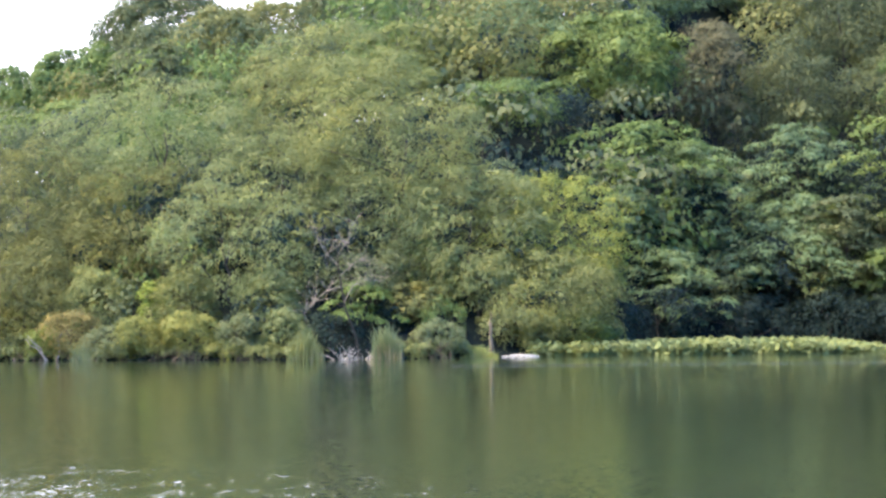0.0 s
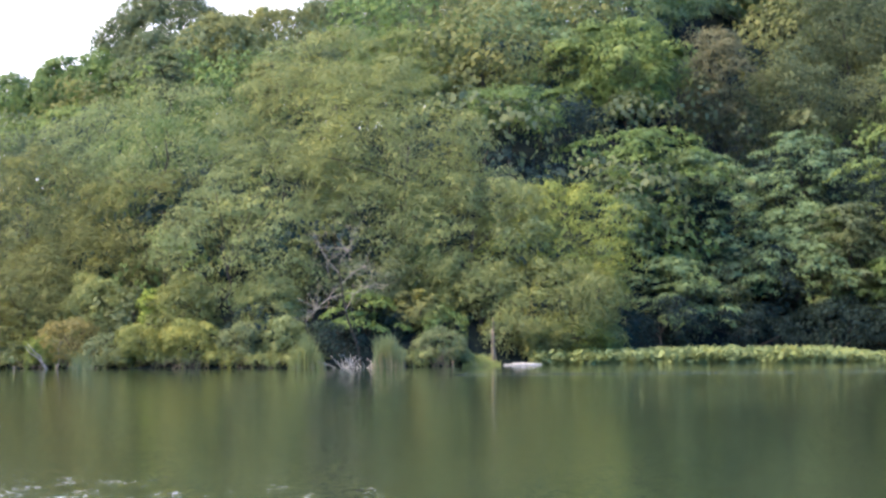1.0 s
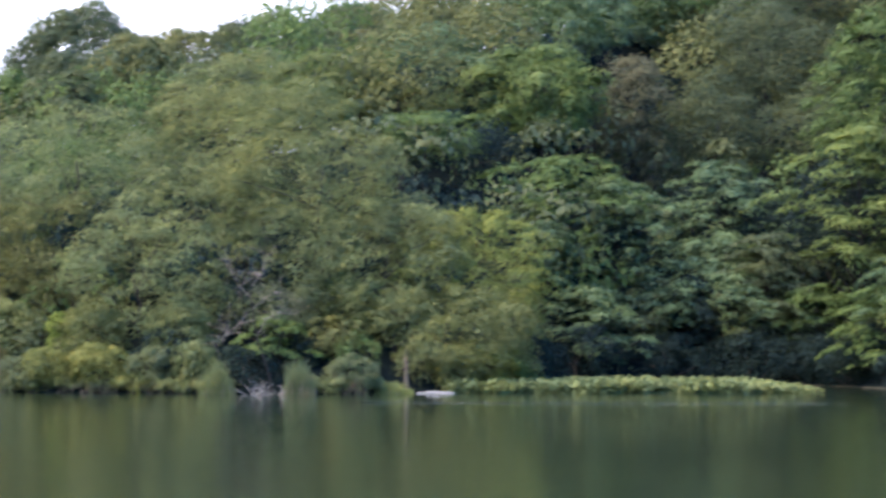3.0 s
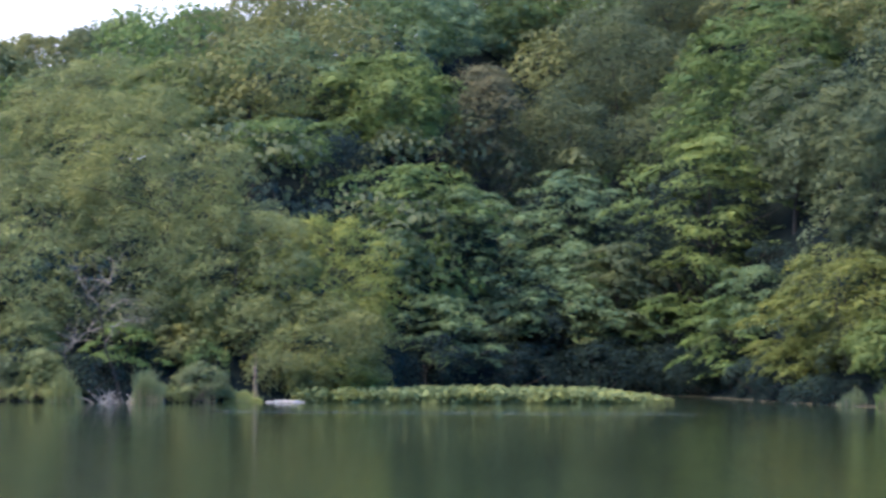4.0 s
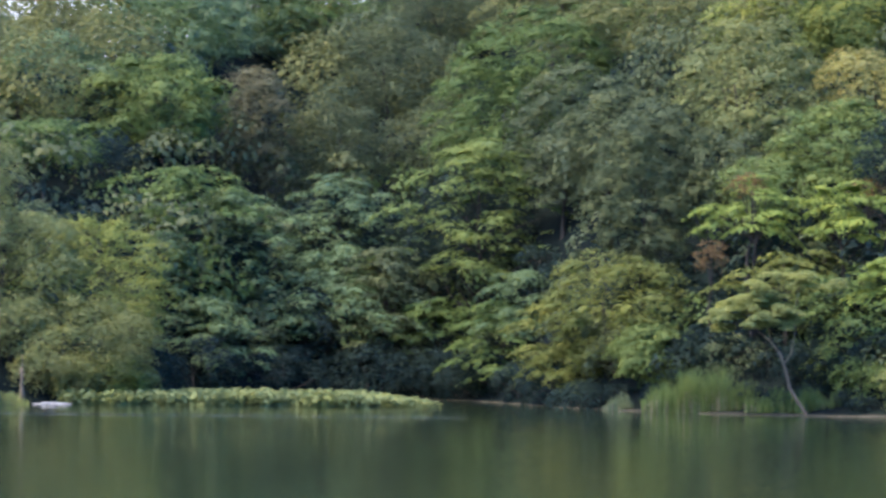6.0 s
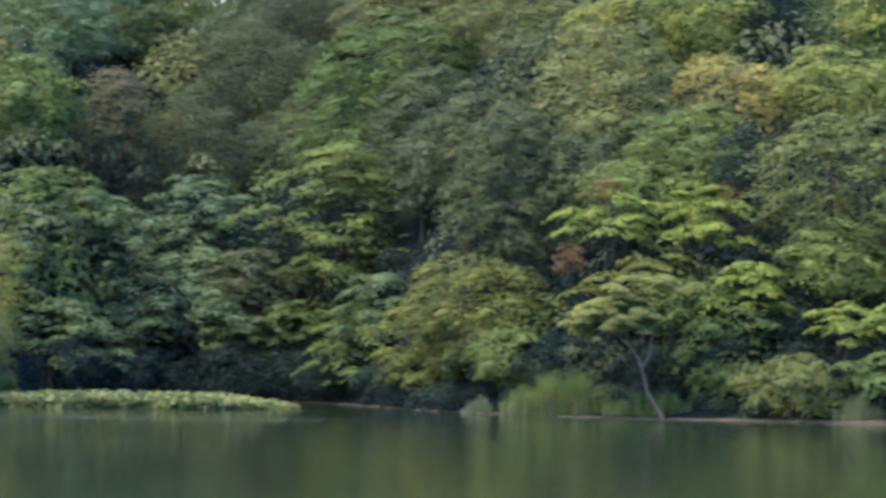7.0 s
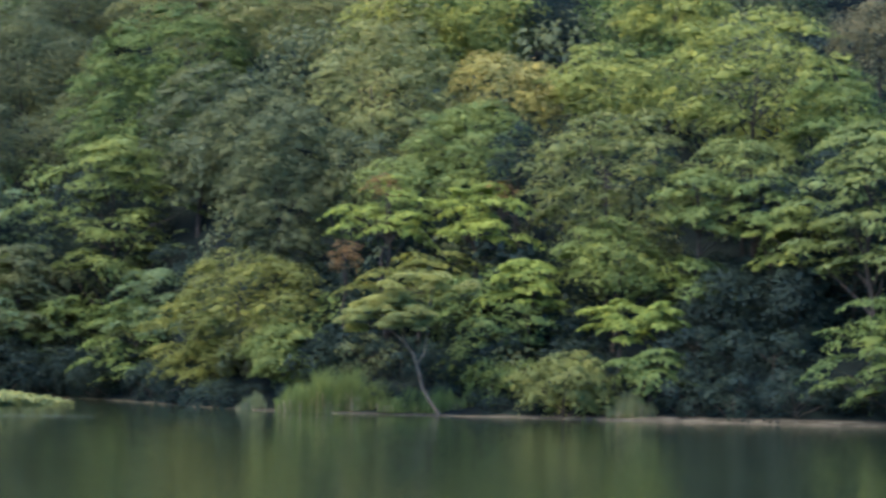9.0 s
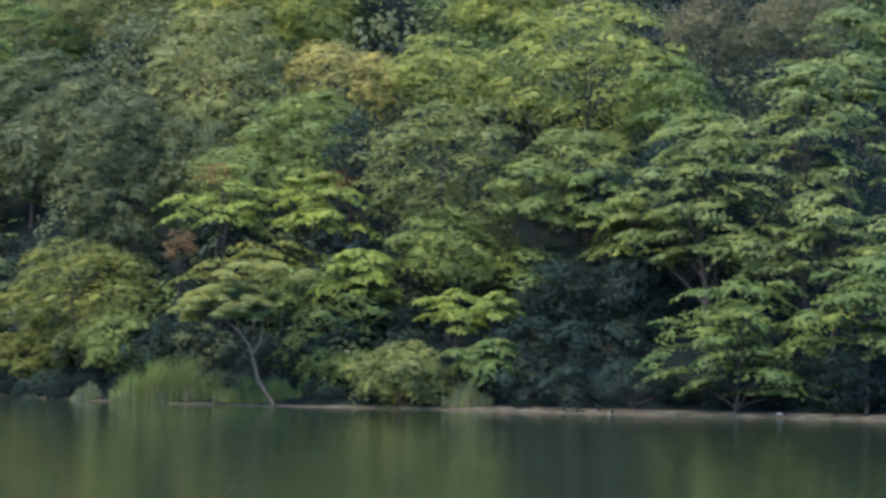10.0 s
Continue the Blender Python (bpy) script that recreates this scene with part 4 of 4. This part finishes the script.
# low near-black undergrowth along the shore, again shade as colour
for i in range(34):
    px = 4.5 + 0.95 * i + rng.uniform(-0.4, 0.4)
    if 20.6 < px < 27.6:
        continue
    py = float(shore(px)) + float(np.interp(px, FLAT_X, FLAT_W)) + rng.uniform(0.3, 1.5)
    ob = copy_thing(spring[i % 2], pose(px, py, float(height(px, py)) - 0.1, 0, 0, rng.uniform(0, 360)))
    ob.scale = (0.5, 0.5, rng.uniform(0.4, 0.6))

# ---- low shrubs overhanging the water along the thicket ----
for i in range(17):
    x = -41.5 + 1.62 * i + rng.uniform(-0.4, 0.4)
    if -26.8 < x < -22.0 or -19.8 < x < -16.4:
        continue
    y = float(shore(x)) + rng.uniform(0.1, 0.6)
    ob = tree("shrub", "shrub", ("olive", "willow", "grey", "yellow")[i % 4], x, y, float(height(x, y)) - 0.05, 0.1, rng.uniform(1.7, 2.6), rng.uniform(0.5, 0.85),
              "low leafy shrub overhanging the water", "shrub", 1300 + i, "shrubs overhanging the water")

# every other shrub takes the leaf colour that stands for shade
for i in range(5):
    x = 13.5 + 1.35 * i + rng.uniform(-0.5, 0.5)
    y = float(shore(x)) + float(np.interp(x, FLAT_X, FLAT_W)) + rng.uniform(2.0, 4.0)
    tree("shrub", "shrub", ("deep", "fresh")[i % 2], x, y, float(height(x, y)) - 0.05, float(height(x, y)) - 0.05, rng.uniform(2.4, 3.4), rng.uniform(1.3, 2.2),
         "dark leafy shrub at the back of the silt shore", "shrub", 1400 + i, "shrubs behind the silt shore", 0.6)


# ---- lotus bed in the cove ----
def lotus_leaf_mesh(rng, r, stalk):
    """A ruffled, dished round leaf on its stalk, standing with its foot at z = 0."""
    k = 7
    tilt = rng.normal(0, 0.6, 2)
    vs = [(0, 0, stalk)]
    for i in range(k):
        a = 2 * math.pi * i / k
        x, y = r * math.cos(a), r * math.sin(a)
        vs.append((x, y, stalk + 0.22 * r + tilt[0] * x + tilt[1] * y + rng.normal(0, 0.12 * r)))
    fs = [(0, 1 + i, 1 + (i + 1) % k) for i in range(k)]
    b = len(vs)
    for i in range(3):
        a = 2 * math.pi * i / 3
        vs += [(0.012 * math.cos(a), 0.012 * math.sin(a), -0.35), (0.012 * math.cos(a), 0.012 * math.sin(a), stalk)]
    fs += [(b + 2 * i, b + 2 * ((i + 1) % 3), b + 2 * ((i + 1) % 3) + 1, b + 2 * i + 1) for i in range(3)]
    return vs, fs


rng = np.random.default_rng(11)
lotus = thing("lotus_bed", -7.0, 134.0, 0.0, "dense bed of pale green lotus leaves standing in the water", "lotus")
shapes = []
for i in range(14):
    vs, fs = lotus_leaf_mesh(rng, rng.uniform(0.075, 0.13), rng.uniform(0.02, 0.36))
    me = bpy.data.meshes.new("leaf")
    me.from_pydata(vs, [], fs)
    me.materials.append(LEAF["lotus"])
    shapes.append((me, vs, fs))


def in_bed(x, y):
    front = 132.0 + 0.03 * (x + 13) + 0.5 * math.sin(1.3 * x) + 0.3 * math.sin(3.1 * x) + 1.6 * max(x + 3.5, 0)
    return front < y < min(143, float(shore(x)) - 0.6)


rest_v, rest_f, made = [], [], 0
for i in range(13500):
    x = rng.uniform(-14.9, -1.3) if i % 12 else rng.uniform(-17.4, -14.9)
    edge = i > 9000
    y = 131.0 + (2.6 * rng.random() if edge else 12.5 * rng.random() ** 1.5)
    if not in_bed(x, y) or rng.random() < 0.4 * (x + 3.6):
        continue
    me, vs, fs = shapes[int(rng.integers(14))]
    s, turn = rng.uniform(0.8, 1.25), rng.uniform(0, 2 * math.pi)
    tall_here = float(np.interp(x, [-5.0, -1.3], [1.25, 0.35])) * (0.5 if edge else 1.0)
    if y < 134.0 and made < 290:
        ob = new("leaf", me)
        ob.parent = lotus
        ob.matrix_basis = Matrix.LocRotScale((x + 7.0, y - 134.0, 0), Euler((0, 0, turn)), (s, s, s * tall_here))
        made += 1
    else:
        base = len(rest_v)
        c, sn = math.cos(turn) * s, math.sin(turn) * s
        rest_v += [(x + 7.0 + c * a - sn * b, y - 134.0 + sn * a + c * b, z * s * tall_here) for a, b, z in vs]
        rest_f += [tuple(base + j for j in f) for f in fs]
tagged(mesh_object("leaves_behind", rest_v, rest_f, LEAF["lotus"], lotus), kind="stuff")


# ---- reeds and grass along the water ----
def reeds(name, x, y, w, d, h, n, label, tint="reed", dry=0.2, seed=1, lean=0.12):
    """A stand of arching blades over a patch w x d, with dry stems at the foot."""
    rng = np.random.default_rng(seed)
    z = max(float(height(x, y)), -0.1)
    root = thing(name, x, y, z, label, "reeds")
    for part_name, share, mat, hh in (("foliage", 1.0, LEAF[tint], h), ("dry_litter", dry, LEAF["dryreed"], 0.5 * h)):
        k = int(n * share)
        px, py = np.clip(rng.normal(0, 0.27, k), -0.5, 0.5) * w, rng.uniform(-0.5, 0.5, k) * d
        hump = (1 - 0.6 * (2 * px / w) ** 2) * (0.85 + 0.15 * np.sin(px * 5.0 + seed) + 0.1 * np.sin(px * 11.0))
        hg = hh * hump * rng.uniform(0.35, 1.1, k)
        a = rng.uniform(0, 2 * math.pi, k)
        reach = hg * np.abs(rng.normal(0, lean, k)) * 1.6
        wd = rng.uniform(0.009, 0.02, k)
        v = np.zeros((k, 7, 3))
        for j, (f, g, wf) in enumerate(((0, 0, 1.0), (0.45, 0.15, 0.9), (0.8, 0.55, 0.6))):
            cx, cy = px + np.cos(a) * reach * g, py + np.sin(a) * reach * g
            for q, sgn in ((2 * j, -1), (2 * j + 1, 1)):
                v[:, q, 0], v[:, q, 1], v[:, q, 2] = cx - sgn * np.sin(a + 1.0) * wd * wf, cy + sgn * np.cos(a + 1.0) * wd * wf, hg * f - (0.15 if j == 0 else 0)
        v[:, 6, 0], v[:, 6, 1], v[:, 6, 2] = px + np.cos(a) * reach, py + np.sin(a) * reach, hg * 0.98
        i = np.arange(k)[:, None] * 7
        quads = np.concatenate([i + np.array([0, 1, 3, 2]), i + np.array([2, 3, 5, 4])]).tolist()
        mesh_object(part_name, v.reshape(-1, 3), quads + (i + np.array([4, 5, 6])).tolist(), mat, root)["kind"] = "stuff"
    return root


reeds("reed_clump", -26.2, 128.4, 1.3, 0.9, 1.8, 420, "clump of green reeds standing at the waterline", "reed", 0.25, 3)
reeds("reed_clump", -22.8, 128.5, 1.25, 0.9, 2.0, 800, "clump of pale reeds with dry tan stems at the foot", "reed", 0.9, 4)
reeds("reed_bed", 9.5, 128.0, 5.0, 1.8, 1.95, 3200, "bed of bright green reeds on the silt shore", "sedge", 0.35, 5, 0.16)
reeds("reed_bed", 13.2, 126.1, 4.4, 1.0, 1.05, 1100, "thin low green reeds beside the leaning tree", "sedge", 0.15, 6, 0.16)
reeds("reed_clump", 6.2, 130.9, 1.4, 0.8, 0.9, 200, "low reeds and weeds at the end of the silt shore", "reed", 0.2, 7)
reeds("grass_tuft", 20.6, 122.0, 2.0, 0.9, 1.25, 480, "tuft of coarse grass beside the round shrub", "reed", 0.25, 8, 0.15)
reeds("grass_tuft", -19.2, 130.9, 1.5, 0.8, 0.7, 600, "low yellowish water plants beside the pale stump", "umbrella", 0.2, 9, 0.35)
reeds("grass_tuft", -36.6, 130.6, 1.2, 0.8, 1.0, 200, "light green waterside plants by the stakes", "reed", 0.3, 10, 0.3)


# ---- dead wood, stump, float and stakes ----
def dead_tree(x, y, label, seed=3):
    """A bare, weathered tree: a crooked trunk, forked limbs and many thin twigs."""
    rng = np.random.default_rng(seed)
    root = thing("dead_tree", x, y, 0.2, label, "dead tree")
    trunk = [(0.9, 0.5, -0.4, 0.10), (0.75, 0.4, 0.7, 0.09), (0.35, 0.2, 1.9, 0.08), (0.2, 0, 2.9, 0.07), (0.05, 0, 3.9, 0.055), (0.1, -0.1, 4.8, 0.035), (0.25, 0, 5.6, 0.018)]
    trunk = [(*q[:3], q[3] * 0.5) for q in trunk]
    mesh_object("trunk", *tubes([trunk], 7, rng), BARK, root, smooth=True)
    limbs = [[(0.2, 0, 2.9, 0.06), (-0.35, -0.2, 2.75, 0.05), (-0.9, -0.3, 2.3, 0.04), (-1.35, -0.3, 1.75, 0.02)],
             [(0.3, 0.1, 2.2, 0.05), (0.7, -0.2, 2.9, 0.045), (1.3, -0.3, 3.2, 0.03), (1.9, -0.2, 3.1, 0.015)],
             [(0.05, 0, 3.8, 0.045), (-0.4, 0, 4.3, 0.035), (-0.75, -0.1, 4.9, 0.02), (-0.8, 0, 5.4, 0.01)],
             [(0.08, 0, 4.3, 0.04), (0.5, -0.1, 4.8, 0.03), (0.75, 0, 5.6, 0.015)],
             [(0.1, 0, 3.3, 0.04), (0.6, 0.1, 3.8, 0.03), (1.1, 0.1, 4.1, 0.015)]]
    for limb in limbs:
        limb = [(*q[:3], q[3] * 0.45) for q in limb]
        lines = [limb]
        for k in range(34):
            a = limb[int(rng.integers(1, len(limb)))]
            b = np.array(a[:3]) + rng.normal(0, 0.46, 3) + np.array([0, 0, 0.15])
            lines.append(bend(a[:3], b, a[3] * 0.5, 0.005, rng, 3, 0.12))
        mesh_object("limb", *tubes(lines, 5), SNAG, root, smooth=True)
    return root


dead_tree(-25.0, 128.8, "bare grey dead tree with forked twigs over the water")


def driftwood(x, y, label, seed, n, spread, rise, wood=PALE, r=0.05):
    rng = np.random.default_rng(seed)
    root = thing("driftwood", x, y, 0.0, label, "driftwood")
    for k in range(n):
        a = rng.uniform(-spread, spread)
        tip = (a + rng.normal(0, 0.7), rng.uniform(-0.5, 0.3), rise * rng.uniform(0.3, 1.0))
        mesh_object("branch", *tubes([bend((a, rng.uniform(-0.2, 0.4), -0.15), tip, r, 0.25 * r, rng, 4, 0.08)], 6), wood, root, smooth=True)
    return root


driftwood(-24.1, 128.4, "tangle of pale dead branches lying at the waterline", 21, 26, 0.8, 0.65, PALE, 0.028)
driftwood(-38.4, 131.6, "pale broken branch leaning over the water", 22, 3, 0.4, 1.5)
driftwood(-21.0, 129.6, "few thin dead branches under the thicket", 23, 14, 1.1, 0.9, GREYBARK, 0.03)


for i in range(9):
    x = -40.2 + 1.55 * i
    driftwood(x, float(shore(x)) - 0.3, "grey-brown dead twigs hanging under the shore shrubs", 60 + i, 11, 0.9, 0.7, GREYBARK, 0.018)["group"] = "dead twigs along the shore"


def snag(name, x, y, z, pts, label):
    rng = np.random.default_rng(31)
    root = thing(name, x, y, z, label, "stump")
    mesh_object("trunk", *tubes([pts], 8, rng), GREYBARK, root, smooth=True)
    return root


stump = snag("stump", -18.75, 131.2, -0.1, [(0.06, 0, -0.2, 0.13), (0.04, 0, 0.4, 0.10), (0, 0, 0.9, 0.085), (0.01, 0, 1.35, 0.075), (-0.03, 0, 1.62, 0.06)],
             "pale weathered standing stump at the waterline")
mesh_object("snapped_branch", *tubes([[(-0.02, 0, 1.5, 0.035), (0.05, 0, 1.85, 0.022), (-0.02, 0, 2.15, 0.01)]], 6), GREYBARK, stump, smooth=True)
snag("stump", -22.3, 128.7, -0.1, [(0.12, 0, -0.2, 0.09), (0.1, 0, 0.25, 0.07), (0.02, 0, 0.6, 0.05), (-0.06, 0, 0.85, 0.03)], "short bleached stump beside the reeds")
for dx, dy, hh in ((0.0, 0.0, 0.12), (1.75, 0.5, 0.16)):
    snag("stake", -39.7 + dx, 130.4 + dy, -0.3, [(0, 0, -0.2, 0.05), (0, 0, 0.3, 0.045), (0.01, 0, 0.34 + hh, 0.04)], "weathered grey wooden stake in the shallows")["group"] = "stakes in the shallows"


def float_board(x, y):
    """A washed-up white float: a thick, worn slab with a raised, broken rim."""
    root = thing("float", x, y, 0.0, "washed-up white float, worn, lying at the waterline", "float")
    rng = np.random.default_rng(8)
    bm = bmesh.new()
    bmesh.ops.create_cube(bm, size=1.0)
    bmesh.ops.subdivide_edges(bm, edges=bm.edges[:], cuts=5, use_grid_fill=True)
    for v in bm.verts:
        v.co.z *= 1 - 0.25 * abs(v.co.x) ** 2
        v.co = Vector((v.co.x * 1.6, v.co.y * 0.6, v.co.z * 0.04 + 0.015)) + Vector(rng.normal(0, 0.012, 3))
    me = bpy.data.meshes.new("slab")
    bm.to_mesh(me)
    me.materials.append(WHITE)
    new("slab", me).parent = root
    mesh_object("broken_rim", *tubes([[(-0.45, 0, 0.055, 0.03), (0.0, 0.05, 0.07, 0.035), (0.3, 0, 0.06, 0.03)], [(0.35, -0.1, 0.05, 0.03), (0.6, -0.1, 0.06, 0.03)]], 6, rng), WHITE, root)
    root.rotation_euler = (0, 0, 0.1)
    return root


float_board(-17.5, 131.5)


# ---- small leaning tree with flat-topped crown on the silt shore ----
def leaning_tree(x, y):
    rng = np.random.default_rng(77)
    z = float(height(x, y))
    root = thing("leaning_tree", x, y, z, "slender leaning tree with a flat, layered pale green crown", "tree")
    trunk = [(0.1, 0, -0.3, 0.098), (0.04, 0, 0.1, 0.082), (-0.26, 0, 0.55, 0.067), (-0.58, 0, 1.07, 0.062), (-0.70, 0, 1.6, 0.057), (-0.86, 0, 2.15, 0.054), (-1.0, 0, 2.5, 0.046)]
    mesh_object("trunk", *tubes([trunk], 8, rng), GREYBARK, root, smooth=True)
    for limb in ([(-1.0, 0, 2.45, 0.044), (-1.35, 0, 2.9, 0.037), (-1.7, 0.1, 3.2, 0.030), (-2.3, 0.1, 3.75, 0.016)],
                 [(-0.82, 0, 2.0, 0.045), (-0.52, 0, 2.45, 0.039), (-0.40, 0, 3.2, 0.034), (-0.40, 0, 4.1, 0.028), (-0.2, 0.1, 5.1, 0.013)],
                 [(-1.35, 0, 2.9, 0.033), (-1.45, -0.3, 3.5, 0.021), (-1.8, -0.5, 4.1, 0.011)]):
        mesh_object("limb", *tubes([limb], 6, rng), GREYBARK, root, smooth=True)
    cs, rs = [], []
    for cx, cz, wx, up, n in ((-2.15, 3.4, 1.8, 1.25, 66), (-1.0, 3.5, 0.9, 0.8, 14), (-0.35, 5.05, 1.9, 0.35, 18)):
        for k in range(n):
            q, a = math.sqrt(rng.random()), rng.uniform(0, 2 * math.pi)
            cs.append((cx + wx * q * math.cos(a), 1.3 * q * math.sin(a), cz + up * (1 - q ** 2.5) + rng.normal(0, 0.14)))
            rs.append(rng.uniform(0.26, 0.46))
    cs, rs = np.array(cs), np.array(rs)
    idx = np.repeat(np.arange(len(cs)), 190)
    k = len(idx)
    v = unit(rng.normal(size=(k, 3)))
    v[:, 2] = np.abs(v[:, 2])
    pos = cs[idx] + v * rs[idx, None] * np.array([1, 1, 0.6])
    nrm = unit(v * 0.5 + np.array([0, 0, 1.0]) + rng.normal(0, 0.3, (k, 3)))
    mesh_object("crown", *leaf_blades(pos, nrm, 0.14 * rng.uniform(0.6, 1.4, k), rng, 0.5), LEAF["umbrella"], root)
    return root


leaning_tree(13.2, 124.9)

# ---- small stones on the silt ----
rng = np.random.default_rng(41)
for i in range(6):
    x = rng.uniform(14, 34)
    y = float(shore(x)) + rng.uniform(0.5, 5)
    bm = bmesh.new()
    bmesh.ops.create_icosphere(bm, subdivisions=1, radius=rng.uniform(0.05, 0.13))
    for v in bm.verts:
        v.co = Vector((v.co.x * 1.3, v.co.y, v.co.z * 0.7)) * rng.uniform(0.8, 1.2)
    me = bpy.data.meshes.new("stone")
    bm.to_mesh(me)
    me.materials.append(STONE)
    ob = new("stone", me)
    ob.location = (x, y, float(height(x, y)) + 0.02)
    tagged(ob, "small pale stone lying on the silt shore", "stone", "stones on the silt shore")
